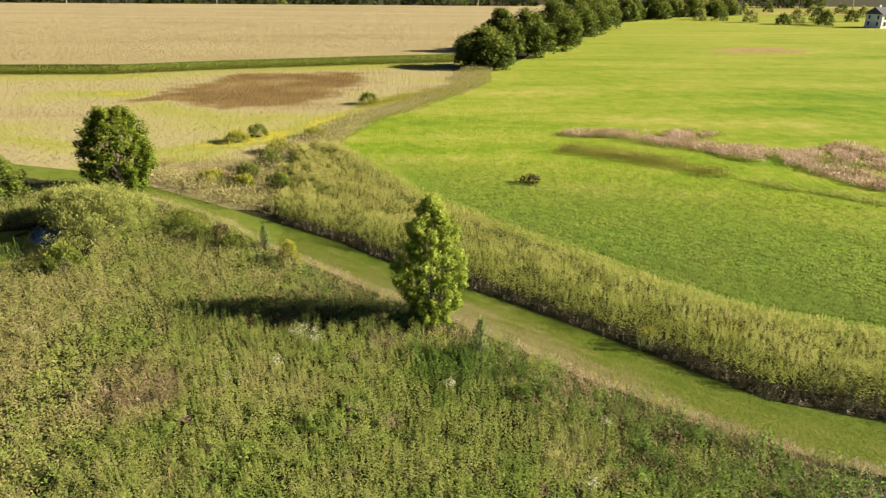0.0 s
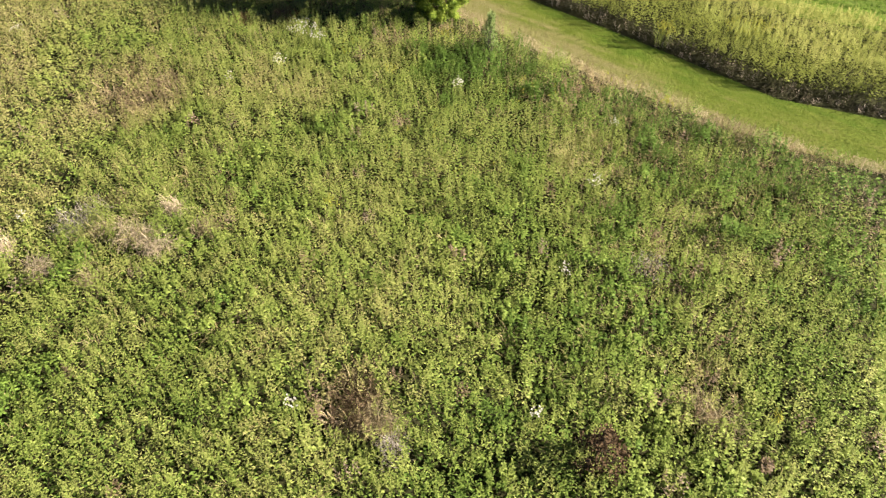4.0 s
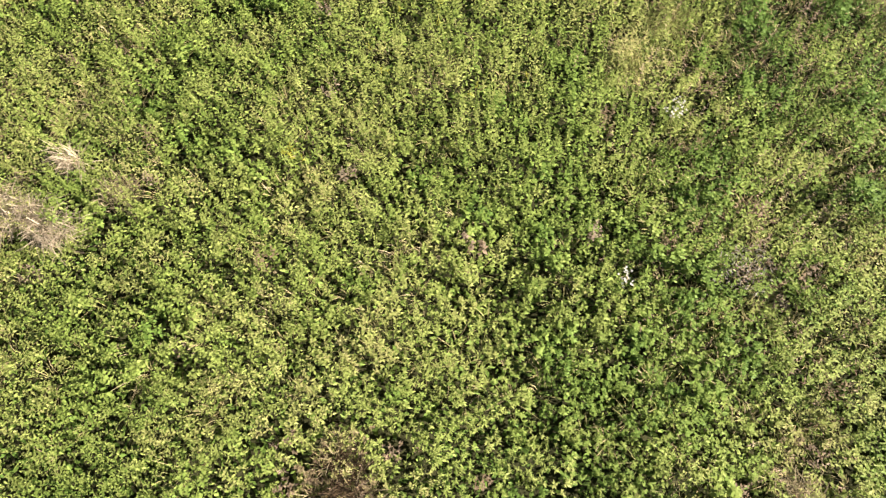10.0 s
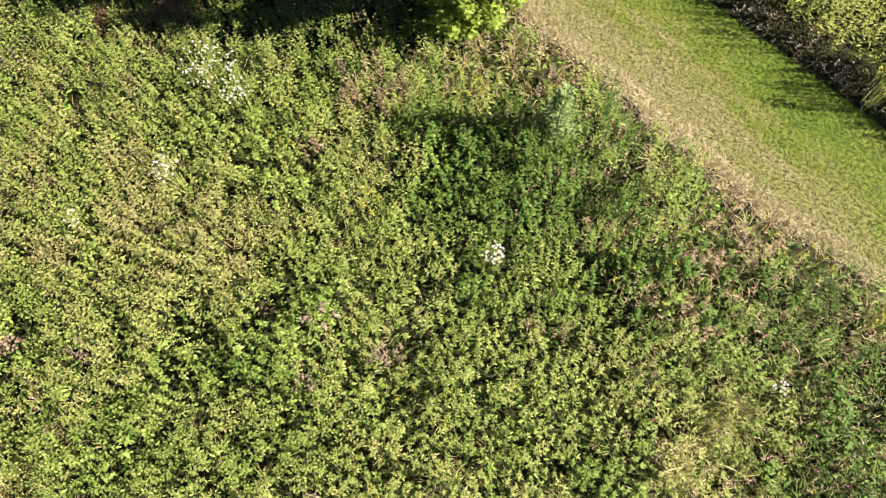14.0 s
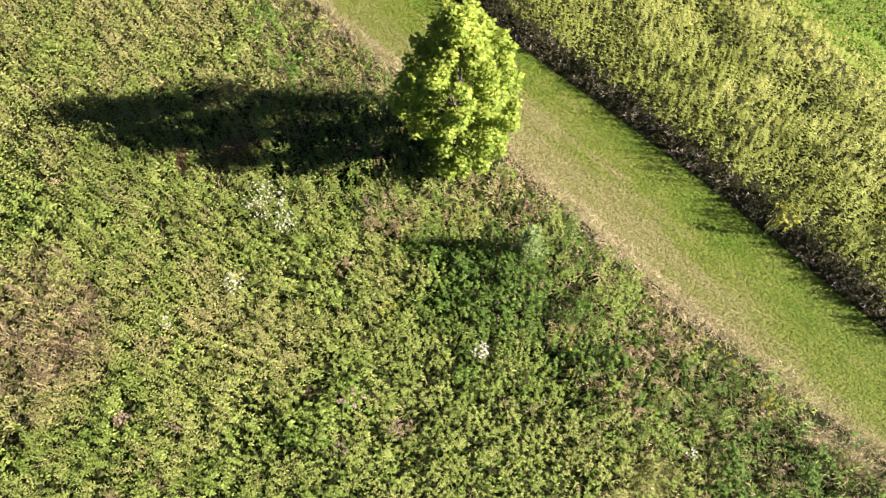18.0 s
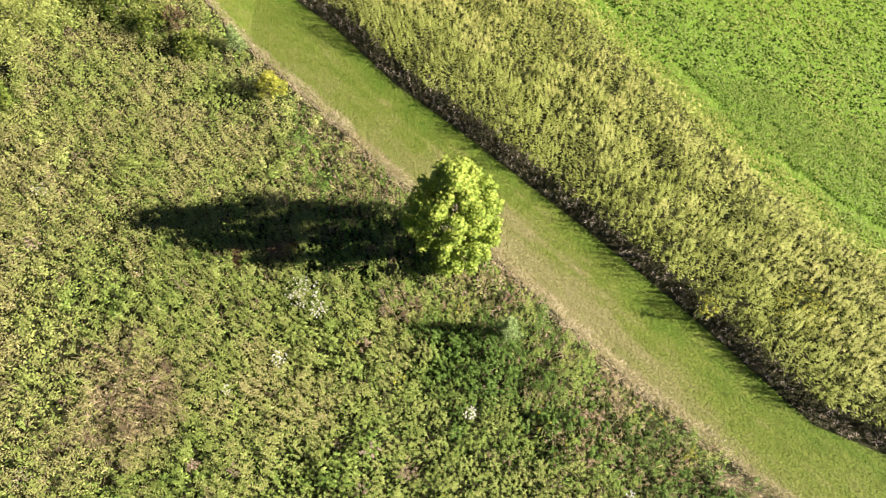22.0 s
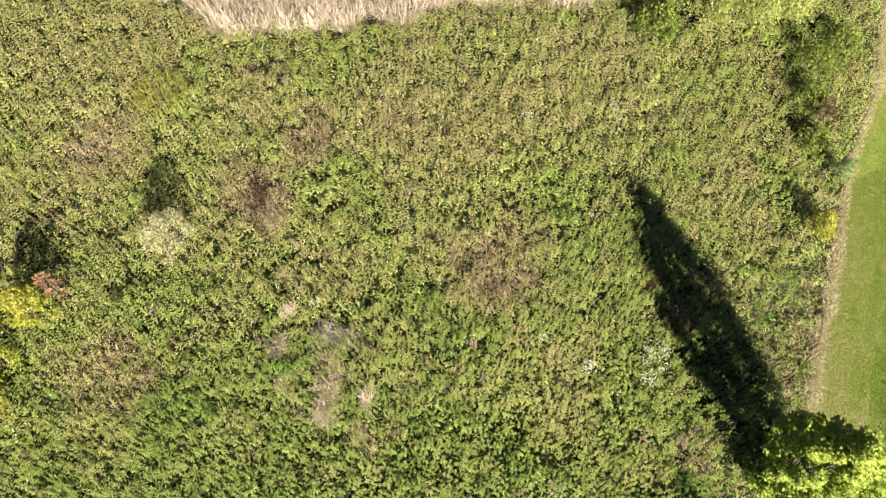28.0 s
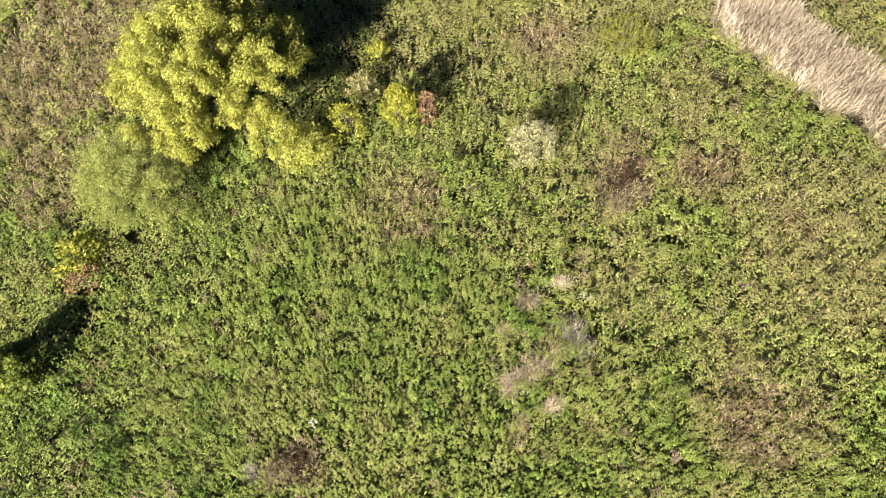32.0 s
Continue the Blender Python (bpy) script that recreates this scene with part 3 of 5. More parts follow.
def roughness(x, y, d):
    """How far the even weeds give way to mixed grass, seed stalks and dark weeds: beside the trail and in the east of the meadow."""
    return np.clip(np.exp(-(d / 5.0) ** 2) * (x > -9) + 0.40 * np.exp(-(((x - 8) / 4) ** 2 + ((y + 8) / 7) ** 2)), 0, 1)


def meadow(x, y, stems, radius, k, leaf, full):
    """Rounded clumps of leafy stems, each clump of one kind, colour and height."""
    d = away(PATH_L, x, y)
    keep = in_meadow(x, y) & inside(meadow_poly, x, y) & (d > 0.4)
    x, y, d = x[keep], y[keep], d[keep]
    rough = roughness(x, y, d)
    browned, pale, lush = near_to(BROWNED, x, y), near_to(PALE, x, y), near_to(LUSH, x, y)
    gap = vnoise(x, y, 0.6, 71) * 0.45 + vnoise(x, y, 1.5, 72) * 0.55
    keep = rng.uniform(0, 1, len(x)) < np.clip(full + 1.45 * gap - 0.85 * rough - 0.6 * browned, 0.06, 1)
    x, y, d, gap, rough, browned, pale, lush = [g[keep] for g in (x, y, d, gap, rough, browned, pale, lush)]
    n = len(x)
    edge = np.exp(-((d - 0.9) / 0.7) ** 2)
    kind = 0.6 * fnoise(x, y, 2.6, 91) + 0.4 * vnoise(x, y, 0.9, 92) + rng.normal(0, 0.035, n)
    aster, broad = kind > 0.51, kind < 0.33
    tone = 0.22 - 0.05 * np.clip((x + 6) / 6, -1, 1) + 0.13 * np.clip((-x - 13) / 10, 0, 1) + 0.32 * (fnoise(x, y, 6.0, 3) - 0.44) + 0.62 * pale + 0.4 * browned + 0.28 * lush + 0.08 * edge * (x > -12) + 0.16 * (vnoise(x, y, 0.9, 5) - 0.5)
    tone = tone + np.where(aster, 0.13, np.where(broad, -0.08, 0)) + rng.normal(0, 0.04, n)
    tone = tone - 0.27 * rough + rough * 0.55 * (vnoise(x, y, 0.9, 75) - 0.42)
    odd = rng.uniform(0, 1, n)
    tone = np.where(odd < 0.02, 0.72 + 0.25 * odd / 0.02, np.minimum(tone, 0.56))
    tone = np.where((browned > 0.12) & (rng.uniform(0, 1, n) < 1.6 * browned), 0.70 + 0.16 * rng.uniform(0, 1, n), tone)
    hgt = 0.46 + 0.34 * fnoise(x, y, 3.5, 9) + 0.62 * gap + rng.normal(0, 0.17, n) - 0.12 * edge + 1.1 * rough * (vnoise(x, y, 1.1, 77) - 0.42) - 0.8 * browned
    hgt = np.clip(hgt + np.where(aster, 0.08, np.where(broad, -0.06, 0)), 0.25, 1.5)
    px, py, c, out = clumped(x, y, radius * rng.uniform(0.7, 1.3, n), stems)
    h = hgt[c] * (1.06 - 0.26 * out ** 2) + rng.normal(0, 0.06, len(px))
    slim = np.where(aster, 0.38, np.where(broad, 0.60, 0.48))[c]
    size = leaf * np.where(aster, 0.95, np.where(broad, 1.1, 1.0))[c] * rng.uniform(0.8, 1.2, len(px))
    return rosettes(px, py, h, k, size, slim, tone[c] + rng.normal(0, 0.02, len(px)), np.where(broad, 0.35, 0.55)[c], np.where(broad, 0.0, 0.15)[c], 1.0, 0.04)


meadow_poly = PATH_L[1:-2] + [(16, -8.5), (13, -14.5), (11, -20), (9.5, -24), (4, -30), (-6, -39), (-18, -45), (-32, -45), (-44, -30), (-48, -10), (-70, 46)]
x, y = scatter(-14, 13, -23, 9, 6.0)
q1, t1 = meadow(x, y, 7, 0.27, 11, 0.116, 0.72)
x, y = scatter(-46, 19, -43, 34, 4.6)
out = ~((x > -14) & (x < 13) & (y > -23) & (y < 9))
q2, t2 = meadow(x[out], y[out], 7, 0.30, 7, 0.142, 0.46)
qs, ts = [q1, q2], [t1, t2]
# low fill leaves between clumps; the hollows' shade is put into their darker tone
for inner_part, per, size in ((True, 62, 0.20), (False, 24, 0.28)):
    x, y = scatter(-44, 18, -43, 33, per)
    d = away(PATH_L, x, y)
    gap = vnoise(x, y, 0.6, 71) * 0.45 + vnoise(x, y, 1.5, 72) * 0.55
    ok = in_meadow(x, y) & inside(meadow_poly, x, y) & (d > 0.35) & (gap > (0.15 if inner_part else 0.22) + 0.12 * rng.uniform(-1, 1, len(x))) & (((x > -14) & (x < 13) & (y > -23) & (y < 9)) == inner_part)
    x, y, d = x[ok], y[ok], d[ok]
    rough = roughness(x, y, d)
    n = len(x)
    top = (0.40 + 0.35 * fnoise(x, y, 3.5, 9)) * (1 - 0.70 * rough) * np.clip(1 - 2 * near_to(BROWNED, x, y), 0.3, 1)
    L = size * rng.uniform(0.65, 1.25, n)
    qs.append(blades(np.stack([x, y, top * rng.uniform(0.12, 0.85, n)], -1), rng.uniform(0, 6.28, n), rng.normal(0.40, 0.34, n), L, L * 0.42, 0.2))
    ts.append(0.07 + 0.13 * np.clip((-x - 13) / 10, 0, 1) + 0.34 * (fnoise(x, y, 6.0, 3) - 0.44) - 0.10 * rough + 0.35 * near_to(DULL, x, y) + rng.normal(0, 0.05, n))
stuff("meadow_weeds", qs, ts, M_weed, "dense knee-high green and olive meadow weeds", "weeds")

# arching seeding grass: in worn patches and mixed with the dark weeds beside the trail
x, y = scatter(-36, 15, -41, 30, 3.6)
d = away(PATH_L, x, y)
much = 0.9 * fnoise(x, y, 3.4, 81) + 1.5 * near_to(PALE, x, y) + 1.4 * near_to(BROWNED, x, y) + 0.48 * roughness(x, y, d) * np.where((x > 2) & (y < 0), 1.0, 0.7) - 0.3 * np.exp(-(d / 0.5) ** 2) + 0.38 * np.exp(-(((x - 6.5) / 3.6) ** 2 + ((y + 7) / 8) ** 2))
ok = in_meadow(x, y) & inside(meadow_poly, x, y) & (d > 0.3) & (much > 0.60 + 0.16 * rng.uniform(-1, 1, len(x)))
x, y, d = x[ok], y[ok], d[ok]
tone = 0.30 + 0.55 * fnoise(x, y, 1.8, 85) + 0.5 * near_to(BROWNED, x, y) + rng.normal(0, 0.12, len(x))
q, t = tussocks(x, y, rng.uniform(0.10, 0.26, len(x)), rng.uniform(0.45, 0.85, len(x)), 24, 0.014, tone, 0.85, 0.38, 0.15, 0.5)
stuff("meadow_grass", q, t, M_seed, "arching olive and tan seeding grass among weeds", "grass")

# brown seed stalks in the mixed strip
x, y = scatter(-30, 16, -30, 26, 5)
d = away(PATH_L, x, y)
much = 0.90 * roughness(x, y, d) + 1.3 * near_to(BROWNED, x, y) + 0.8 * (fnoise(x, y, 1.5, 87) - 0.5) + 0.5 * np.exp(-((d - 0.9) / 0.5) ** 2) * (x > -7) + 0.34 * np.exp(-(((x - 7) / 3.6) ** 2 + ((y + 6) / 8) ** 2))
ok = in_meadow(x, y) & inside(meadow_poly, x, y) & (d > 0.3) & (much > 0.42 + 0.2 * rng.uniform(-1, 1, len(x)))
x, y = x[ok], y[ok]
q, t = plants(x, y, 0.65 + 0.4 * rng.uniform(0, 1, len(x)), 14, np.full(len(x), 0.12), 0.26, 0.30 + 0.75 * fnoise(x, y, 1.2, 88) + rng.normal(0, 0.1, len(x)), 0.35, 1.0)
stuff("seed_stalks", q, t, M_stalk, "brown and mauve seed stalks among dark weeds", "weeds")

# goldenrod bank: leafy stems towards the trail, feathery plumes towards the crop, in ridges with gaps
BANK_END = [(-12.4, 24.2), (-14.2, 30), (-15.8, 40), (-15.5, 51), (-12, 52)]
x, y = scatter(-30, 46, -22, 54, 1.65)
ok = inside(gold_poly, x, y)
x, y = x[ok], y[ok]
inner, outer = away(PATH_R, x, y), away(GOLD_R, x, y)
s_, c_ = along(x, y)
ridge = 0.55 * vnoise(s_ * 0.45, c_, 1.1, 20) + 0.45 * vnoise(x, y, 2.0, 22)
near = (x > -10) & (x < 24)
ok = (inner > 1.0) & (rng.uniform(0, 1, len(x)) < np.clip(3.0 * (ridge - 0.14), 0.1, 1))
x, y, inner, outer, ridge, near = [g[ok] for g in (x, y, inner, outer, ridge, near)]
n = len(x)
hgt = 1.0 + 1.0 * ridge + 0.28 * np.clip(1.6 - np.abs(inner - 2.6), -1, 1) + rng.normal(0, 0.30, n)
hgt = hgt * np.clip(0.45 + outer / 3.0, 0, 1) * np.clip(0.35 + away(BANK_END, x, y) / 4, 0, 1)
leafy = 1.15 - inner / 4.6 + 1.5 * (fnoise(x, y, 2.2, 26) - 0.46) + rng.normal(0, 0.10, n) > 0.5
tone = 0.20 + 0.30 * (fnoise(x, y, 2.8, 25) - 0.42) + 0.012 * np.clip(y - 12, 0, 30) + rng.normal(0, 0.06, n) + near_to([(10.3, 4.9, 0.7, 0.22), (14.3, 5.0, 1.4, 0.2)], x, y)
qs, ts = [], []
for part_of, stems, k, size in ((near, 15, 19, 0.092), (~near, 9, 12, 0.20)):
    for sort in (leafy, ~leafy):
        m = sort & part_of
        px, py, c, out = clumped(x[m], y[m], rng.uniform(0.40, 0.80, m.sum()), stems)
        front = away(PATH_R, px, py)
        h = hgt[m][c] * (1.05 - 0.42 * out ** 2) + rng.normal(0, 0.06, len(px))
        h = np.clip(np.minimum(h, (front + np.interp(px, [-6, 4.5, 8], [1.0, 0.95, 0.60]) + 1.1 * (vnoise(px, py, 1.3, 23) - 0.4)) / 1.3), 0.25, 2.3)
        keep = front > 0.7
        px, py, h, t = px[keep], py[keep], h[keep], (tone[m][c] + 0.10 * (0.5 - out))[keep]
        if sort is leafy:
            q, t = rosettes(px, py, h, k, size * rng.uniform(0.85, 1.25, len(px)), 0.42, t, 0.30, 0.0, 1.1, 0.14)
        else:
            q, t = plants(px, py, h, k, 1.15 * size * rng.uniform(0.8, 1.25, len(px)), 0.34, np.minimum(t + 0.17 + 0.014 * np.minimum(front[keep], 9), 0.60 + 0.05 * rng.uniform(-1, 1, len(px))), 0.70, 0.75)
        qs.append(q)
        ts.append(t)
x, y = scatter(-30, 44, -20, 53, 17)
ok = inside(gold_poly, x, y) & (away(PATH_R, x, y) > 0.8)
x, y = x[ok], y[ok]
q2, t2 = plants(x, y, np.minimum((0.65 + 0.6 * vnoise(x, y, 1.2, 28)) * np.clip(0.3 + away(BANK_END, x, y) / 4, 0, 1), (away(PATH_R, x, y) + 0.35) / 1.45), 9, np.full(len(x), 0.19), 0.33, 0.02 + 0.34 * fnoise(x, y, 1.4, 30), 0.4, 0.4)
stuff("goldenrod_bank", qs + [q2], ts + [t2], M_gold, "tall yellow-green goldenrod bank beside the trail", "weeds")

# seeding weeds at the bank's foot, its shade partly put into their mostly dark tones
x, y = scatter(-30, 36, -14, 40, 26)
d = away(PATH_R, x, y)
ok = ~inside(path_poly, x, y) & inside(gold_poly, x, y) & (d < 0.95 + 0.4 * vnoise(x, y, 2, 25)) & (d > 0.1)
x, y, d = x[ok], y[ok], d[ok]
q, t = plants(x, y, np.minimum(0.2 + 0.5 * d + 0.6 * vnoise(x, y, 0.8, 27), 0.20 + 0.36 * d), 10, np.full(len(x), 0.16), 0.3, np.where(rng.uniform(0, 1, len(x)) < 0.22, 0.95, 0.6 * fnoise(x, y, 1.2, 29)) + rng.normal(0, 0.06, len(x)), 0.15, 1.1)
stuff("seeding_weeds", q, t, M_purple, "grey-brown weeds gone to seed along the trail", "weeds")

# straw-coloured border and turf of the trail
x, y = scatter(-32, 24, -10, 36, 620)
d = away(PATH_L, x, y)
wig = 0.30 * (vnoise(x, y, 0.9, 61) - 0.5)
ok = (d + wig < 0.30) & (rng.uniform(0, 1, len(x)) < 0.35 + 0.7 * vnoise(x, y, 0.6, 62))
x, y = x[ok], y[ok]
q = blades(np.stack([x, y, rng.uniform(0, 0.3, len(x))], -1), rng.normal(0.9, 1.3, len(x)), rng.normal(0.55, 0.35, len(x)), rng.uniform(0.14, 0.34, len(x)), rng.uniform(0.010, 0.022, len(x)), 0.25)
stuff("straw_edging", q, 0.40 + 0.5 * vnoise(x, y, 0.9, 65) + rng.normal(0, 0.12, len(x)), M_dry, "bleached dry grass fringe along the mown trail", "grass")
x, y = scatter(-46, 26, -14, 46, 430)
ok = inside(path_poly, x, y) & ((x > -12) | (rng.uniform(0, 1, len(x)) < 0.22))
x, y = x[ok], y[ok]
tone = turf_tone(x, y) + 0.26 * (fnoise(x, y, 0.45, 68) - 0.47) + rng.normal(0, 0.07, len(x))
q = blades(np.stack([x, y, rng.uniform(0.01, 0.05, len(x))], -1), np.where(rng.uniform(0, 1, len(x)) < 0.5, -0.70, 2.44) + rng.normal(0, 0.8, len(x)), rng.normal(0.20, 0.18, len(x)), rng.uniform(0.07, 0.14, len(x)), rng.uniform(0.014, 0.026, len(x)), 0.1)
stuff("mown_turf", q, tone, M_mow, "short mown turf, green with straw-coloured wear", "grass")

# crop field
# distance on the plan from the camera's starting point
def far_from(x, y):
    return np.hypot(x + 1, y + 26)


qs, ts = [], []
for d0, d1, per, size in ((0, 46, 95, 0.085), (46, 72, 26, 0.14)):
    x, y = scatter(-14, 70, -20, 56, per)
    d = far_from(x, y)
    ok = inside(soy_poly, x, y) & (d >= d0) & (d < d1) & (np.abs(x) < 0.75 * (y + 45)) & (rng.uniform(0, 1, len(x)) < np.clip((74 - d) / 26, 0, 1))
    x, y = x[ok], y[ok]
    x, y = x + rng.normal(0, 0.3, len(x)) * size, y + rng.normal(0, 0.3, len(x)) * size
    row = np.sin((x * 0.76 + y * 0.65) / 0.76 * 6.283)
    margin = np.abs(away(GOLD_R, x, y) - 1.5 - 0.5 * vnoise(x, y, 6, 33))
    lump = vnoise(x, y, 0.42, 38)
    s_, c_ = along(x, y)
    track = np.abs((c_ + 0.8 * vnoise(s_, 0 * s_, 9, 37)) % 7.5 - 3.7)
    ok = (rng.uniform(0, 1, len(x)) < 0.5 + 0.18 * row + 0.55 * lump) & ((margin > 0.20) | (vnoise(x, y, 2.5, 36) < 0.35)) & ((track > 0.13) | (vnoise(x, y, 3.0, 39) < 0.5))
    x, y, row, lump, s_, c_ = [g[ok] for g in (x, y, row, lump, s_, c_)]
    # paling with distance from the camera's start is set in the leaf tone
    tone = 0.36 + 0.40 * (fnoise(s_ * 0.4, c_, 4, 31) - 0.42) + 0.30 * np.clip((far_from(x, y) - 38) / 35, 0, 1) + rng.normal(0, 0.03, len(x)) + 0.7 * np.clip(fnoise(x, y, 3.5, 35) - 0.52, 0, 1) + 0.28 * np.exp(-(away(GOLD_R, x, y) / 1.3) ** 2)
    q, t = plants(x, y, 0.18 + 0.03 * row + 0.13 * lump, 4, size * rng.uniform(0.8, 1.25, len(x)), 0.72, tone, 0.5, 0.4)
    qs.append(q)
    ts.append(t)
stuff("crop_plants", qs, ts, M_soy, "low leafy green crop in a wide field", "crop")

# weedy island in the crop
M_pink = leaf_material("pink_seed_head", [(0.2, (0.20, 0.12, 0.085)), (0.5, (0.46, 0.33, 0.25)), (1.0, (0.64, 0.52, 0.42))], 0.2, 0.8)
TONGUE = [(14.5, 49.2), (19.6, 46.4), (24.3, 42.3), (27, 40)]
WEEDLINE = [(27, 40), (32.3, 34.8), (38.3, 30.2), (52, 22), (70, 14)]
x, y = scatter(12, 96, 8, 72, 8)
wx, wy = x + 3 * (vnoise(x, y, 4, 36) - 0.5), y + 4 * (vnoise(x, y, 5, 34) - 0.5)
patch = np.zeros(len(x))
for line, wide in (([(17.5, 58), (25, 56), (31.5, 57)], 2.4), ([(27, 53.5), (33, 49.5), (38, 45.5)], 2.2), ([(38, 46), (44, 48), (49, 44), (60, 40), (80, 32)], 3.6), ([(39, 41), (42, 36.5), (50, 32), (66, 26)], 2.6)):
    patch = np.maximum(patch, np.exp(-(away(line, wx, wy) / wide) ** 2))
pale = (patch > 0.34) & (fnoise(x, y, 2.2, 38) > 0.36)
q, t = plants(x[pale], y[pale], 0.35 + 0.6 * vnoise(x[pale], y[pale], 1.8, 39), 8, np.full(pale.sum(), 0.40), 0.30, 0.1 + 0.9 * fnoise(x[pale], y[pale], 1.6, 40), 0.1, 1.0)
stuff("pale_weeds", q, t, M_pink, "pale pinkish seeding weeds left standing in the crop", "weeds")
green = (patch > 0.12) & ~pale & (rng.uniform(0, 1, len(x)) < 0.6) & (vnoise(x, y, 2.5, 32) > 0.42)
tone = 0.62 + 0.3 * fnoise(x[green], y[green], 3, 37)
q, t = plants(x[green], y[green], 0.20 + 0.7 * vnoise(x[green], y[green], 2.4, 33) ** 2, 8, np.full(green.sum(), 0.3), 0.22, tone, 0.1, 0.9)
stuff("weedy_island", q, t, M_old, "olive green weeds left standing in the crop", "weeds")

x, y = scatter(11, 72, 12, 52, 16)
d = away(TONGUE, x, y)
line = away(WEEDLINE, x, y)
rust = d < 0.6 + 2.0 * vnoise(x, y, 2.4, 50)
grey = (line < 0.1 + 1.1 * vnoise(x, y, 3, 54)) & ~rust
q, t = plants(x[rust], y[rust], 0.55 + 0.5 * vnoise(x[rust], y[rust], 1.5, 52), 8, np.full(rust.sum(), 0.28), 0.16, 0.0 + 0.34 * fnoise(x[rust], y[rust], 1.6, 53), 0.1, 1.1)
stuff("brown_weeds", q, t, M_old, "dark russet weeds at the edge of the weedy island", "weeds")
q, t = plants(x[grey], y[grey], 0.2 + 0.4 * vnoise(x[grey], y[grey], 1.5, 55), 7, np.full(grey.sum(), 0.28), 0.2, 0.2 + 0.7 * fnoise(x[grey], y[grey], 1.5, 59), 0.1, 1.0)
stuff("ditch_grass", q, t, M_sallow, "grey-green weeds in a thin line through the crop", "weeds")

# fallow field beyond the trail
x, y = scatter(-110, 12, 30, 142, 1.1)
front = np.interp(x, [-120, -95, -63, -44, -21, 6, 12], [104, 113, 115, 123.6, 131.8, 141, 143])
ok = ~inside(path_poly, x, y) & ~inside(gold_poly, x, y) & ~inside(soy_poly, x, y) & (y < front - 0.8) & ~inside(meadow_poly, x, y)
x, y, front = x[ok], y[ok], front[ok]
tone = fallow_tone(x, y) + rng.normal(0, 0.03, len(x))
q, t = plants(x, y, (0.16 + 0.25 * vnoise(x, y, 6, 43)) * np.clip((front - y) / 6, 0.45, 1) * (1 + 0.9 * (tone > 0.7)), 7, np.full(len(x), 0.36), 0.2, tone, 0.05, 1.0)
stuff("fallow_grass", q, t, M_old, "tan and yellow grass of a fallow field with a brown patch", "grass")
x, y = scatter(-32, 14, 28, 128, 5)
d = np.minimum(away([(-15, 38), (-15, 50)] + DITCH[1:], x, y), away([(-30, 38.4), (-24, 34.6), (-19, 30.6), (-13.2, 26)], x, y) + 0.6)
ok = (d < 2.2 + 1.8 * vnoise(x, y, 5, 47)) & ~inside(path_poly, x, y) & ~inside(gold_poly, x, y)
x, y = x[ok], y[ok]
q, t = plants(x, y, 0.7 + 0.6 * vnoise(x, y, 3, 48), 8, np.full(len(x), 0.42), 0.2, 0.44 + 0.34 * fnoise(x, y, 4, 49), 0.1, 1.2)
stuff("ditch_weeds", q, t, M_old, "pale dry weeds along a ditch between the fields", "weeds")

x, y = scatter(-36, -10, 24, 48, 7)
ok = inside([(-34, 40.5), (-25, 35.2), (-17, 29), (-12.6, 25.4), (-13.2, 30), (-15.2, 40), (-18, 45), (-26, 44)], x, y) & (fnoise(x, y, 2.5, 93) > 0.3)
x, y = x[ok], y[ok]
q, t = plants(x, y, 0.35 + 0.75 * vnoise(x, y, 1.6, 94), 9, np.full(len(x), 0.3), 0.2, 0.22 + 0.62 * fnoise(x, y, 2.2, 95) + rng.normal(0, 0.06, len(x)), 0.1, 1.1)
stuff("trailside_weeds", q, t, M_old, "mixed tan, yellow and russet weeds beside the trail", "weeds")

x, y = scatter(-16, 12, 60, 112, 9)
d = away([(-9.6, 79.5), (-4, 87), (1, 93)], x, y)
d = np.minimum(d, away([(4, 98), (7, 104)], x, y) + 0.8)
d = np.minimum(d, away([(-14, 56), (-11, 58.5)], x, y) + 0.6)
ok = d < 0.4 + 2.6 * vnoise(x, y, 2.5, 97)
x, y = x[ok], y[ok]
q, t = plants(x, y, 0.6 + 0.6 * vnoise(x, y, 1.6, 98), 9, np.full(len(x), 0.26), 0.3, 0.35 + 0.5 * fnoise(x, y, 1.5, 99), 0.3, 0.8)
stuff("ditch_goldenrod", q, t, M_yellow, "bright yellow goldenrod in flower along the ditch", "weeds")

# reeds, cattails, marsh
x, y = scatter(-44, -24, -16, 14, 26)
wob = 1.1 * (vnoise(x, y, 0.8, 54) - 0.5) + 0.8 * (vnoise(x, y, 2.2, 55) - 0.5)
ok = inside(REED, x + wob, y - wob) & (vnoise(x, y, 0.9, 56) + rng.uniform(0, 0.5, len(x)) > 0.34)
x, y = x[ok], y[ok]
tone = 0.05 + 0.62 * fnoise(x, y, 1.3, 53) + 0.34 * np.exp(-(away(REED[:10], x, y) / 0.7) ** 2) + rng.normal(0, 0.12, len(x))
q, t = tussocks(x, y, np.full(len(x), 0.16), 0.85 + 0.6 * vnoise(x, y, 1.6, 51), 16, 0.026, tone, 1.05, 0.22, 0.05, 0.5)
stuff("dry_reeds", q, t, M_reed, "band of bleached dry reeds by the pond", "reeds")
x, y = scatter(-42, -23, 9, 27, 20)
d = away(POND + POND[:1], x, y)
ok = (d < 1.5) & ((x < -27.5) | (vnoise(x, y, 0.8, 59) > 0.6)) & ~inside(OPEN, x, y) & ~inside(REED, x, y) & (~inside(POND, x, y) | (d < 0.7)) & (y < 14.6 + 0.8 * vnoise(x, y, 1.5, 56))
x, y = x[ok], y[ok]
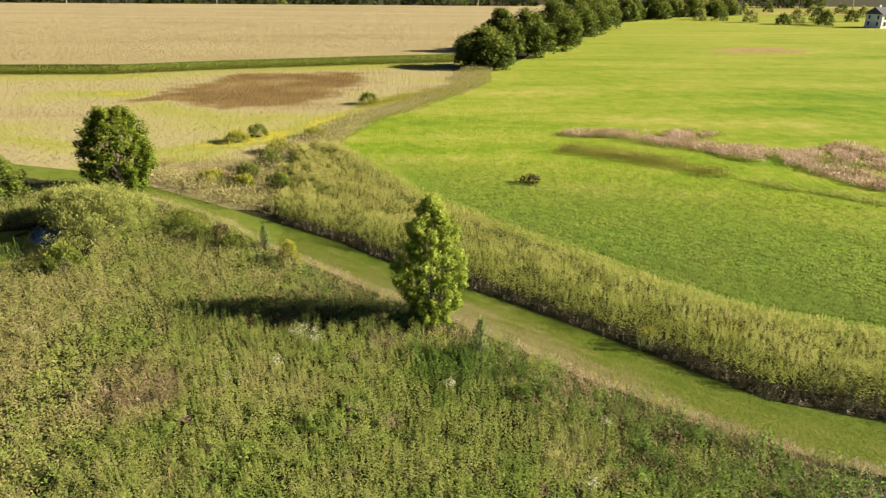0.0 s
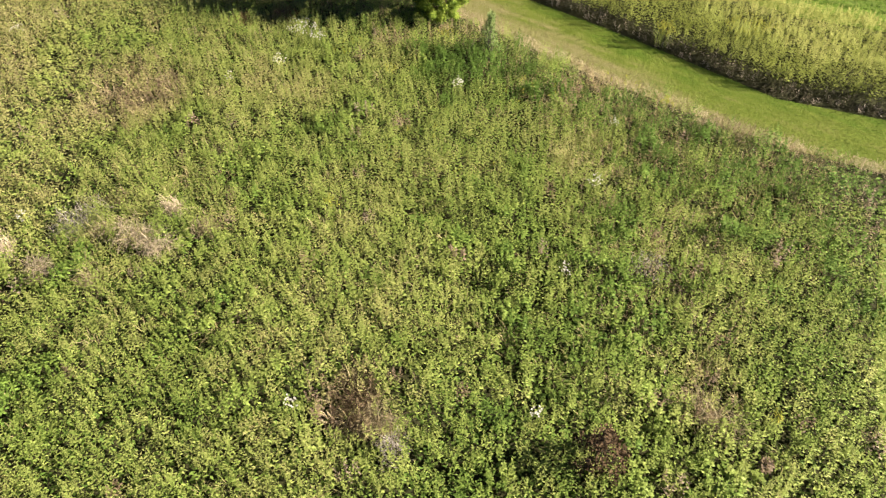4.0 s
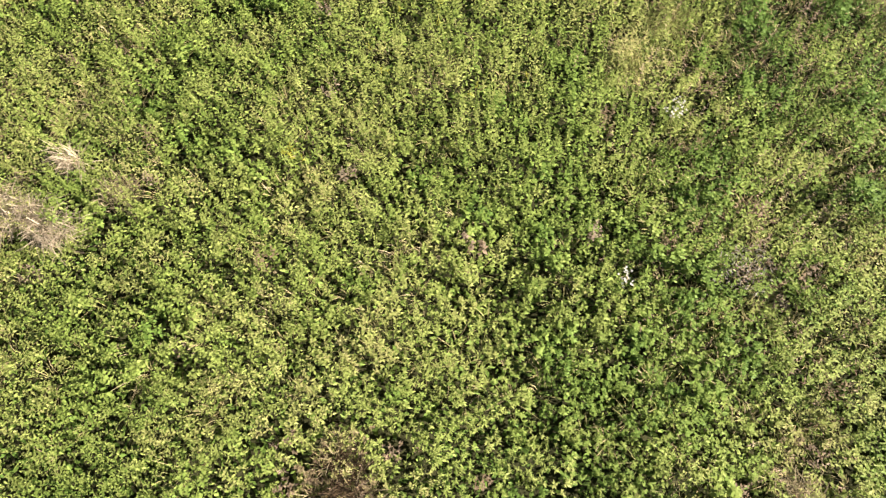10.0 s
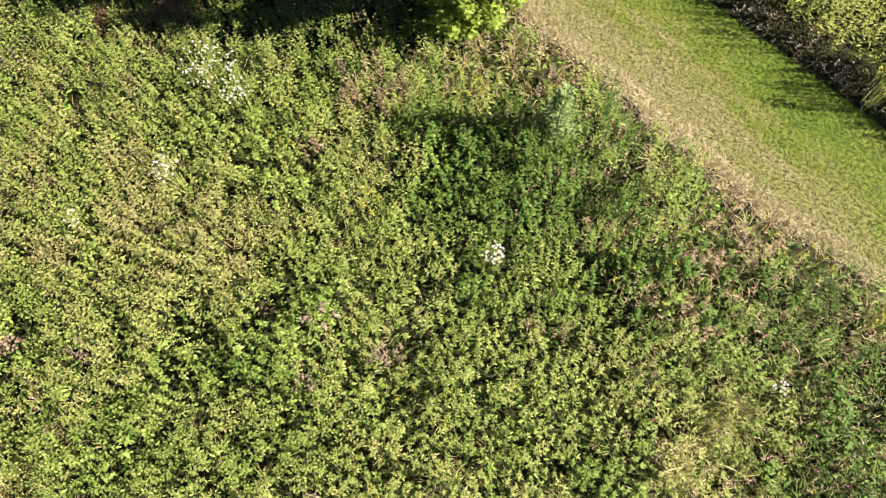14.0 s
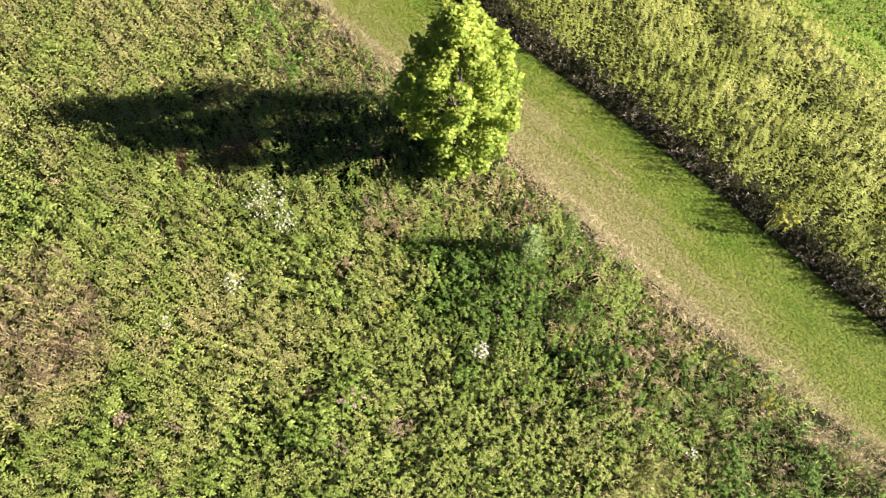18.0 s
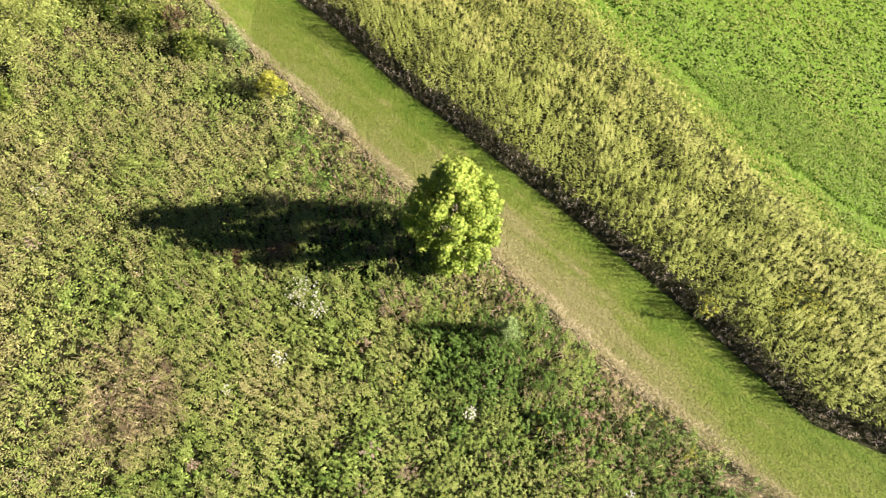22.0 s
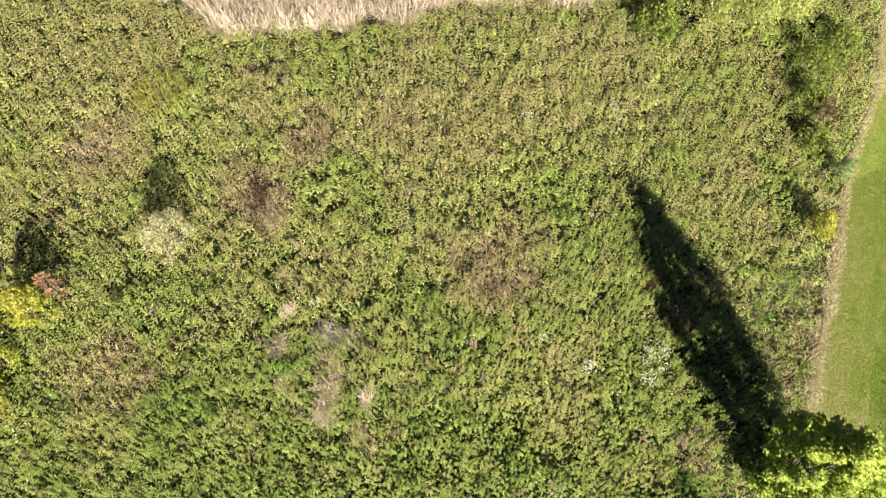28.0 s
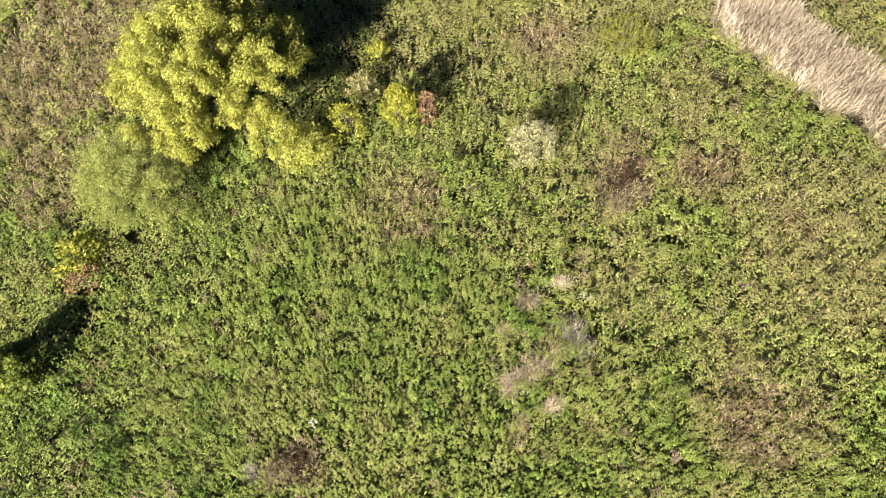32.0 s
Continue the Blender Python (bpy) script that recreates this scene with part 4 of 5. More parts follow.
q, t = plants(x, y, 1.4 + 0.5 * vnoise(x, y, 2, 57) + 0.5 * (y < 15.2), 8, np.full(len(x), 0.9), 0.05, 0.1 + 0.7 * fnoise(x, y, 2, 58), 0.02, 1.4)
stuff("cattails", q, t, M_cattail, "blue-green cattails round the pond", "reeds")


# ---- corn ----
bm = bmesh.new()
CORN = [(-600, -10), (-95, 113.8), (-63, 115.8), (-44, 124.4), (-21, 132.6), (6, 141.6), (8, 160), (30, 215), (50, 260), (80, 330), (110, 470), (-900, 470)]
ring = [bm.verts.new((x, y, 1.75)) for x, y in CORN]
low = [bm.verts.new((x, y, 0)) for x, y in CORN]
bm.faces.new(ring)
for i in range(len(ring)):
    bm.faces.new((ring[i - 1], low[i - 1], low[i], ring[i]))
bmesh.ops.triangulate(bm, faces=bm.faces)
me = bpy.data.meshes.new("corn_field")
bm.to_mesh(me)
bm.free()
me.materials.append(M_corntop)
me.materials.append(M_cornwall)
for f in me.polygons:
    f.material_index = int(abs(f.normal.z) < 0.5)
tagged(new("corn_field", me), "ripe tan corn field reaching to the trees", "corn field", "", "stuff")
fx = np.tile(np.arange(-130, 6, 0.24), 4) + 0
fx = fx + rng.uniform(-0.1, 0.1, len(fx))
back = np.repeat([0.0, 0.7, 1.4, 2.1], len(fx) // 4)
fy = np.interp(fx, [-130, -95, -63, -44, -21, 6], [105, 113.8, 115.8, 124.4, 132.6, 141.6]) - back
q, t = plants(fx, fy, rng.uniform(1.0, 2.25, len(fx)) - 0.10 * back, 9, np.full(len(fx), 0.7), 0.16, 0.2 + 0.5 * rng.uniform(0, 1, len(fx)), 0.1, 0.9)
stuff("corn_stalks", q, t, M_corn, "green front rows of standing corn", "corn")
x, y = scatter(-160, 20, 105, 330, 0.8)
ok = inside(CORN, x, y) & (rng.uniform(0, 1, len(x)) < np.clip((330 - y) / 200, 0, 1) ** 1.5)
x, y = x[ok], y[ok]
q, t = plants(x, y, np.full(len(x), 0.3), 3, np.full(len(x), 0.5), 0.35, 0.8 + 0.2 * rng.uniform(0, 1, len(x)), 0.0, 0.7, z0=np.full(len(x), 1.70))
stuff("corn_tassels", q, t, M_corn, "tan tassels over the corn", "corn")

# ---- trees and shrubs ----
def limb(bm, a, b, r0, r1, sides=7):
    a, b = Vector(a), Vector(b)
    d = (b - a).normalized()
    s = d.orthogonal().normalized()
    c = d.cross(s)
    rings = [[bm.verts.new(p + (s * math.cos(w) + c * math.sin(w)) * r) for w in [6.2832 * i / sides for i in range(sides)]] for p, r in ((a, r0), (b, r1))]
    for i in range(sides):
        bm.faces.new((rings[0][i - 1], rings[0][i], rings[1][i], rings[1][i - 1]))
    bm.faces.new(rings[1])


def mesh_of(name, bm, mat):
    me = bpy.data.meshes.new(name)
    bm.to_mesh(me)
    bm.free()
    me.materials.append(mat)
    return me


def crown_quads(ends, r, count, spread, leaf, aspect, height, droop, up, bias):
    n = count
    ends = np.array(ends)
    c = ends[r.integers(0, len(ends), n)]
    off = r.normal(0, 1, (n, 3))
    off /= np.linalg.norm(off, axis=1)[:, None]
    off *= (r.uniform(0, 1, (n, 1)) ** 0.45) * spread * np.array([1, 1, 1.2])
    base = c + off
    base[:, 2] = np.maximum(base[:, 2], 0.05)
    az = np.arctan2(off[:, 1], off[:, 0]) + r.normal(0, 0.8, n)
    elev = r.normal(up, 0.45, n)
    L = leaf * r.uniform(0.7, 1.25, n)
    q = blades(base, az, elev, L, L * aspect, droop)
    # light from above put into tone: paler upward in each clump and crown
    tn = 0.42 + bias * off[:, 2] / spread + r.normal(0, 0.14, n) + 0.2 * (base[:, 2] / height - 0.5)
    return q, tn


def tree(name, label, category, at, height, width, trunk, mat, leaf, count, profile, clear=0.1, seed=1, droop=0.1, clumps=90, inner=0.6, spread=0.10, aspect=0.75, up=0.25, deep=1.0, group="", lobes=(), shoots=0, sprigs=0, sprig=0.2):
    """A tapered trunk, limbs that carry leaf clumps, and a crown of single leaves round those clumps."""
    r = np.random.default_rng(seed)
    root = tagged(new(name), label, category, group)
    root.location = (at[0], at[1], 0)
    ends = []
    for i in range(clumps):
        f = (i + 0.5) / clumps
        h = height * (clear + (0.97 - clear) * f)
        w = width / 2 * (profile(f) * r.uniform(inner, 1.0)) - width * spread * 0.5
        az = i * 2.39996 + r.uniform(-0.4, 0.4)
        ends.append((w * math.cos(az), w * deep * math.sin(az), h + r.uniform(-0.03, 0.02) * height))
    for i in range(shoots):
        e = ends[int(len(ends) * (0.35 + 0.65 * i / shoots)) - 1]
        s = r.uniform(0.25, 0.75)
        ends += [(e[0] * (1 + 0.12 * g), e[1] * (1 + 0.12 * g), e[2] + s * g) for g in (0.5, 1.0)]
    if lobes:
        ends = []
        for lx, ly, lz, lr in lobes:
            for i in range(clumps):
                v = r.normal(0, 1, 3)
                v[2] = abs(v[2]) if i % 4 else v[2]
                v = v / np.linalg.norm(v) * lr * r.uniform(0.75, 1.0)
                ends.append((lx + v[0], ly + v[1], max(0.3, lz + 0.85 * v[2])))
    tips = list(ends)
    for e in list(ends) if sprigs else ():
        out = Vector((e[0], e[1], 0.9 * math.hypot(e[0], e[1]) + 0.25)).normalized() * sprig * r.uniform(0.6, 1.3)
        tips += [(e[0] + out.x * g, e[1] + out.y * g, e[2] + out.z * g) for g in range(1, sprigs + 1)]
    bm = bmesh.new()
    limb(bm, (0, 0, -0.1), (0.01, 0.02, height * 0.45), trunk, trunk * 0.6, 9)
    limb(bm, (0.01, 0.02, height * 0.45), (0.02, 0.05, height * 0.93), trunk * 0.6, trunk * 0.12, 7)
    part("trunk", mesh_of("trunk", bm, M_bark), root)
    bm = bmesh.new()
    for i, e in enumerate(ends):
        if i % 2 == 0:
            z = max(0.08 * height, e[2] - 0.2 * height - 0.3 * math.hypot(e[0], e[1]))
            limb(bm, (0, 0, z), e, trunk * 0.28 * (1.15 - e[2] / height), trunk * 0.05, 5)
    part("limb_frame", mesh_of("limb_frame", bm, M_bark), root)
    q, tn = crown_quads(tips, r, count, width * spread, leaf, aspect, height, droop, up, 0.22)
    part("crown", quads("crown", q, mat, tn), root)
    return root


def oval(f):
    return max(0.2, math.sin(math.pi * min(1.0, 0.14 + 0.82 * f)) ** 0.5) * (1.06 - 0.08 * f)


def egg(f):
    return max(0.12, math.sin(math.pi * min(0.97, 0.17 + 0.80 * f)) ** 0.75)


def dome(f):
    return max(0.2, (1 - f ** 2.4) ** 0.5)


def cone(f):
    return max(0.08, 1.0 - f)


tree("maple", "young maple with a dense oval bright green crown", "tree", (-0.85, 7.6), 7.2, 3.9, 0.11, M_maple, 0.13, 34000, egg, 0.05, 3, clumps=230, inner=0.46, spread=0.05, up=0.15, sprigs=2, sprig=0.17)
tree("maple", "young maple with a dark green rounded crown by the trail", "tree", (-28.3, 33), 7.3, 5.9, 0.13, M_maple_dark, 0.23, 24000, oval, 0.03, 5, clumps=260, inner=0.6, spread=0.055, up=0.3, sprigs=2, sprig=0.22)
LOBES = [(0.3, 0.4, 3.6, 1.9), (2.6, 1.2, 2.6, 1.7), (-2.3, 1.6, 2.8, 1.7), (0.4, -2.6, 2.9, 1.8), (2.3, -2.2, 2.0, 1.5), (-2.6, -1.6, 2.7, 1.6), (0.6, 2.9, 2.1, 1.5), (-0.6, -0.6, 4.2, 1.3)]
HEAPS = []
heap_rng = np.random.default_rng(77)
for i in range(54):
    f, w = (i + 0.5) / 54, i * 2.39996 + heap_rng.uniform(-0.3, 0.3)
    d = 3.9 * f ** 0.5 * heap_rng.uniform(0.85, 1.08)
    HEAPS.append((d * math.cos(w), d * math.sin(w), 4.2 * math.sqrt(max(0.05, 1 - (d / 4.5) ** 2)) * heap_rng.uniform(0.75, 1.05), heap_rng.uniform(0.8, 1.2)))
tree("yellow_willow", "broad yellow-leaved willow in full sun", "tree", (-16.4, -28.8), 5.5, 9.4, 0.16, M_willow, 0.135, 125000, dome, 0.10, 7, 0.3, 11, 0.6, 0.034, 0.36, 0.45, lobes=[(x, y, 1.15 * z, 1.08 * q) for x, y, z, q in HEAPS], sprigs=2, sprig=0.2)
tree("sallow", "grey-green willow thicket beside the pond", "shrub", (-24.2, 20.3), 3.9, 7.4, 0.07, M_sallow, 0.19, 27000, dome, 0.1, 8, 0.1, 9, 0.3, 0.05, 0.32, 0.6, lobes=[(x * 0.78, y * 0.78, z * 0.78, q * 0.85) for x, y, z, q in HEAPS] + [(-0.6, -3.9, 1.0, 0.9), (-1.6, -3.6, 1.0, 0.9), (0.6, -3.2, 1.1, 0.9)], sprigs=2)
tree("sallow", "lower grey-green willow thicket beyond the pond", "shrub", (-28.2, 24.2), 3.0, 5.4, 0.08, M_sallow, 0.2, 12000, dome, 0.1, 18, 0.1, 9, 0.4, 0.05, 0.32, 0.6, lobes=[(-x * 0.58, y * 0.58, z * 0.58, q * 0.7) for x, y, z, q in HEAPS], sprigs=2)
tree("sallow", "soft grey-green bush under the yellow willow", "shrub", (-10.3, -29.3), 3.0, 5.2, 0.06, M_sallow, 0.11, 38000, dome, 0.1, 9, 0.1, 9, 0.4, 0.045, 0.30, 0.6, lobes=[(x * 0.58, y * 0.58, z * 0.60, q * 0.6) for x, y, z, q in HEAPS], sprigs=2)
tree("alder", "dark leafy small tree past the pond", "tree", (-36.5, 29), 4.2, 5.0, 0.09, M_tree, 0.24, 7000, dome, 0.1, 19, 0.1, 60)


def bush(name, label, at, height, width, mat, leaf, count, seed, profile=dome, aspect=0.5, twigs=16, up=0.5, bare=0.0, category="bush", group=""):
    """Several stems from one root with leafy or bare ends."""
    r = np.random.default_rng(seed)
    root = tagged(new(name), label, category, group)
    root.location = (at[0], at[1], 0)
    ends = []
    bm = bmesh.new()
    for i in range(twigs):
        f = (i + 0.5) / twigs
        w = width / 2 * profile(f) * r.uniform(0.45, 0.95)
        az = i * 2.39996 + r.uniform(-0.4, 0.4)
        e = (w * math.cos(az), w * math.sin(az), height * (0.25 + 0.72 * f))
        limb(bm, (0.15 * e[0], 0.15 * e[1], 0), e, 0.022, 0.006, 5)
        ends.append(e)
    part("stem", mesh_of("stem", bm, M_bark), root)
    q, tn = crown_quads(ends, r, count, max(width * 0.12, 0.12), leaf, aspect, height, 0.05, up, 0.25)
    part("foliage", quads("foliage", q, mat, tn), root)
    return root


bush("flowering_bush", "round cream-flowered bush in the weeds", (-21.1, -13.8), 2.7, 2.5, M_cream, 0.11, 4600, 31, aspect=0.4, twigs=26)
bush("yellow_bush", "small bright yellow bush", (-19.8, -20.4), 2.9, 2.1, M_yellow, 0.12, 4200, 32, twigs=36)
bush("russet_bush", "small russet-leaved bush beside a yellow one", (-20.4, -19.3), 2.6, 1.1, M_red, 0.12, 1300, 33)
bush("yellow_bush", "yellow-leaved open bush at the willow's foot", (-17.9, -22.4), 2.3, 2.2, M_yellow, 0.15, 900, 34, twigs=24)
bush("yellow_bush", "low yellow willow scrub under the broad willow", (-15.9, -23.4), 1.7, 2.8, M_willow, 0.15, 2600, 49, twigs=30)
bush("russet_bush", "olive-tan seeding bush beside the willow", (-20.0, -22.8), 2.0, 1.8, M_seed, 0.12, 1700, 35)
bush("yellow_bush", "pale yellow bush at the edge of the willow's shade", (-22.6, -23.4), 1.5, 1.4, M_yellow, 0.15, 700, 36)
bush("yellow_bush", "bright yellow-green bush near the mown trail", (-10.2, 15.8), 1.8, 1.5, M_yellow, 0.11, 2000, 37, twigs=24)
bush("russet_bush", "dark russet bush near the mown trail", (-15.9, 19.9), 1.5, 1.7, M_brown, 0.13, 900, 38)
bush("brown_bush", "withered dark brown bush in green weeds", (3.3, -17.6), 1.7, 1.5, M_brown, 0.10, 1700, 39, twigs=22)
bush("dark_bush", "dark leafy bush casting a deep shadow", (-0.8, -28.3), 2.2, 2.6, M_tree, 0.18, 5000, 40)
bush("yellow_bush", "low yellow and orange leafy bush", (-6.2, -29.6), 1.2, 2.6, M_yellow, 0.18, 900, 41)
bush("russet_bush", "low orange-leaved bush among weeds", (-5.2, -28.6), 1.2, 2.0, M_red, 0.15, 500, 42)
for i, (bx_, by_, h, w) in enumerate([(-18.8, 21.2, 1.6, 3.2), (-16.8, 19.6, 1.5, 2.6), (-14.6, 18.4, 1.3, 2.2), (-19.4, 23.4, 1.4, 2.6)]):
    bush("dark_bush", "dark green leafy bush by the mown trail", (bx_, by_), h, w, M_tree, 0.14, 2000, 230 + i, twigs=26, group="dark bushes by the trail")
# bush added to darken the shady corner of the pond
bush("dark_bush", "low dark green bush added to darken the pond's corner", (-24.3, 14.6), 1.8, 2.8, M_tree, 0.18, 2400, 47, twigs=30)
bush("brown_bush", "low brown weeds standing in the crop", (8.4, 36.2), 0.7, 2.2, M_brown, 0.2, 500, 48)
bush("dark_bush", "dark bush on the ditch bank", (-10.6, 80.4), 1.5, 3.2, M_tree, 0.3, 900, 45)
for i, (gx, gy, h, w, mt, what) in enumerate([(-16.9, 41.2, 1.9, 3.2, M_tree, "dark green leafy bush"), (-18.1, 36.9, 1.5, 2.6, M_tree, "dark green leafy bush"), (-14.4, 33.4, 1.6, 2.6, M_tree, "dark green leafy bush"),
                                              (-21.4, 36.4, 1.0, 3.0, M_yellow, "low yellow leafy bush"), (-18.0, 35.0, 0.9, 2.2, M_yellow, "low yellow leafy bush"), (-21.8, 56.5, 1.4, 2.6, M_tree, "dark green leafy bush"),
                                              (-23.6, 53.5, 1.2, 3.0, M_yellow, "low yellow leafy bush"), (-14.6, 45, 1.6, 2.8, M_gold, "yellow-green leafy bush"), (-17.7, 48.5, 1.3, 3.4, M_yellow, "low yellow leafy bush"), (-15.2, 56.5, 1.0, 3.0, M_yellow, "low yellow leafy bush")]):
    bush("trailside_bush", what + " in dry grass past the goldenrod", (gx, gy), h, w, mt, 0.2, 1500, 200 + i, twigs=24, group="bushes past the goldenrod")
for sx, sy, h, seed in ((1.6, 3.5, 2.5, 51), (-12.4, 18.6, 2.0, 52)):
    bush("spruce_sapling", "small blue-green spruce sapling in the weeds", (sx, sy), h, 1.15, M_pine, 0.13, 2400, seed, cone, 0.2, 40, 0.35, category="sapling", group="spruce saplings")


def grass_clump(at, radius, height, mat, seed, label):
    """A leaning tuft of dry blades, thick in the middle and ragged outside."""
    r = np.random.default_rng(seed)
    n = int(800 * radius + 120)
    lie, long = r.uniform(0, 3.14), r.uniform(1.1, 1.7)
    u, v = r.normal(0, 0.55, n) * radius * long, r.normal(0, 0.55, n) * radius / long
    bx, by = u * math.cos(lie) - v * math.sin(lie), u * math.sin(lie) + v * math.cos(lie)
    az = r.uniform(0, 6.28) + r.normal(0, 1.1, n) + 0.8 * np.sin(3 * u / radius)
    L = height * r.uniform(0.35, 1.0, n)
    q = blades(np.stack([bx, by, r.uniform(0.2, 0.65, n) + (0.2 if mat == M_straw else 0)], -1), az, r.normal(0.6, 0.4, n), L, 0.008 + 0.014 * r.uniform(0, 1, n), 0.3)
    ob = tagged(new("grass_clump"), label, "grass clump", "dry clumps in the meadow")
    ob.location = (at[0], at[1], 0)
    part("blade_tuft", quads("blade_tuft", q, mat, np.clip(0.3 + 0.5 * r.uniform(0, 1, n) - 0.2 * np.hypot(bx, by) / radius, 0, 1)), ob)["kind"] = "stuff"


for i, (gx, gy, gr, gh, mt) in enumerate([(-10.9, -9.4, 0.62, 0.9, M_straw), (-11.6, -9.0, 0.5, 0.8, M_straw), (-12.4, -8.6, 0.6, 0.8, M_dry), (-13.7, -8.0, 0.7, 0.9, M_grey), (-14.2, -10.6, 0.30, 0.8, M_straw), (-12.4, -10.8, 0.4, 0.7, M_dry), (-9.2, -8.6, 0.35, 0.7, M_dry),
                                         (-15.5, -9.6, 0.25, 0.8, M_straw), (-10.4, -7.6, 0.25, 0.8, M_straw), (-3.3, -15.5, 0.7, 0.8, M_brown), (-2.6, -16.4, 0.5, 0.8, M_dry),
                                         (5.2, -3.6, 0.6, 0.8, M_seed), (4.1, -4.8, 0.5, 0.8, M_seed), (10.4, -2.3, 0.4, 0.6, M_dry), (11.4, -3.0, 0.4, 0.6, M_dry),
                                         (6.6, -16.3, 0.6, 0.8, M_dry), (-8.6, 7.2, 0.4, 1.0, M_red), (-10.8, 6.8, 0.3, 1.0, M_red), (-22.0, -9.2, 0.7, 0.9, M_brown), (-20.6, -8.8, 0.7, 0.9, M_dry)]):
    grass_clump((gx, gy), gr, gh, mt, 100 + i, {"seeding_grass": "olive-tan seeding grass clump among dark weeds", "bleached_straw": "pale bleached straw clump standing above green weeds", "dry_grass": "bleached straw-coloured grass clump in green weeds", "dead_twigs": "grey dead stalks in green weeds", "withered_leaf": "brown withered grass clump in green weeds", "russet_leaf": "russet withered grass clump in green weeds"}[mt.name])

for i, (gx, gy, h, w) in enumerate([(6.0, -10.9, 1.2, 1.7), (-2.2, -17.2, 1.0, 1.0)]):
    bush("dead_brush", "grey leafless dead branches among green weeds", (gx, gy), h, w, M_grey, 0.16, 500, 120 + i, dome, 0.08, 40, 0.6)


def asters(at, radius, count, seed, z=1.05):
    """White flower heads above the weeds: a fan of petals on a stem each."""
    r = np.random.default_rng(seed)
    root = tagged(new("white_asters"), "cluster of small white asters above green weeds", "flowers", "white asters in the meadow")
    root.location = (at[0], at[1], 0)
    a, d = r.uniform(0, 6.28, count), radius * np.sqrt(r.uniform(0, 1, count))
    hx, hy, hz = d * np.cos(a), d * np.sin(a), z + r.uniform(-0.12, 0.16, count)
    k = 6
    az = np.tile(np.arange(k) * 1.047, count) + np.repeat(r.uniform(0, 1, count), k)
    base = np.repeat(np.stack([hx, hy, hz], -1), k, 0)
    part("petal", quads("petal", blades(base, az, r.normal(0.35, 0.3, k * count), np.full(k * count, 0.042), np.full(k * count, 0.024)), M_petal), root)["kind"] = "stuff"
    stem = blades(np.stack([hx, hy, 0 * hx], -1), a, np.full(count, 1.5), hz, np.full(count, 0.02))
    part("stem", quads("stem", stem, M_weed, np.full(count, 0.3)), root)["kind"] = "stuff"


for i, (ax, ay, ar, n) in enumerate([(-7.4, 5.0, 0.75, 90), (-6.6, 4.2, 0.4, 40), (0, 0, 0.28, 40), (-8, 2.0, 0.35, 36), (4.9, -6.7, 0.3, 34), (3.2, -11.15, 0.22, 22), (-5.0, -16, 0.2, 18),
                                      (1.7, -16.4, 0.2, 18), (-21.2, 5, 0.35, 30), (6.3, -3.0, 0.2, 16), (-15.4, -8.4, 0.25, 16), (-20.2, 9.6, 0.4, 22), (-10.0, 0.6, 0.2, 12)]):
    asters((ax, ay), ar, n, 140 + i)


def yellow_heads(at, radius, count, seed, z=1.1):
    r = np.random.default_rng(seed)
    root = tagged(new("goldenrod_flowers"), "yellow goldenrod flower plumes above green weeds", "flowers", "goldenrod in flower")
    root.location = (at[0], at[1], 0)
    a, d = r.uniform(0, 6.28, count), radius * np.sqrt(r.uniform(0, 1, count))
    q, t = [], []
    hx, hy = d * np.cos(a), d * np.sin(a)
    hz = z * r.uniform(0.85, 1.15, count)
    k = 9
    az = r.uniform(0, 6.28, k * count)
    base = np.repeat(np.stack([hx, hy, hz], -1), k, 0) + np.stack([0 * az, 0 * az, -r.uniform(0, 0.2, k * count)], -1)
    part("plume", quads("plume", blades(base, az, r.normal(0.5, 0.3, k * count), np.full(k * count, 0.10), np.full(k * count, 0.03), 0.2), M_yellow, r.uniform(0.3, 0.9, k * count)), root)["kind"] = "stuff"
    part("stem", quads("stem", blades(np.stack([hx, hy, 0 * hx], -1), a, np.full(count, 1.5), hz, np.full(count, 0.025)), M_weed, np.full(count, 0.3)), root)["kind"] = "stuff"


for i, (ax, ay, ar, n) in enumerate([(-29.6, -12.4, 1.5, 260), (8.2, -16.6, 0.15, 6), (-4.7, -7.8, 0.3, 8), (3.2, -0.6, 1.2, 10), (7.3, 0.2, 0.8, 8), (-3.0, 1.2, 0.3, 8), (10.2, 4.9, 0.5, 40),
                                      (14.4, 4.9, 1.3, 110), (-5.2, 3.4, 0.8, 10), (-0.6, 4.6, 0.5, 8), (8.9, -1.4, 0.4, 12), (-0.5, -4, 2.5, 10), (-27, -20, 1.6, 40), (-18, 22.5, 1.0, 50)]):
    yellow_heads((ax, ay), ar, n, 170 + i)

# ---- hedgerow, woods, house and poles ----
for i, (tx, ty, h, w) in enumerate([(10.5, 128.5, 8.6, 13), (16, 146, 13, 9), (23, 153, 12, 13), (33, 172, 14, 14), (42, 195, 15, 15), (52, 225, 16, 17), (64, 255, 15, 16)]):
    tree("hedgerow_tree", "dense round green hedgerow tree" if h < 10 else "tall dense green hedgerow tree", "tree", (tx, ty), h, w, 0.3, M_tree, 0.65, 12000, dome, 0.06, 20 + i, clumps=22, spread=0.08, group="hedgerow trees", lobes=[(x * w / 9, y * w / 9, z * h / 5.6, q * (w + h) / 15) for x, y, z, q in LOBES + [(-2.2, -2, 1.0, 1.7), (2.2, -2, 1.0, 1.7), (0, -2.8, 1.1, 1.8), (2.6, 1.5, 1.0, 1.7), (-2.6, 1.5, 1.0, 1.7)]])
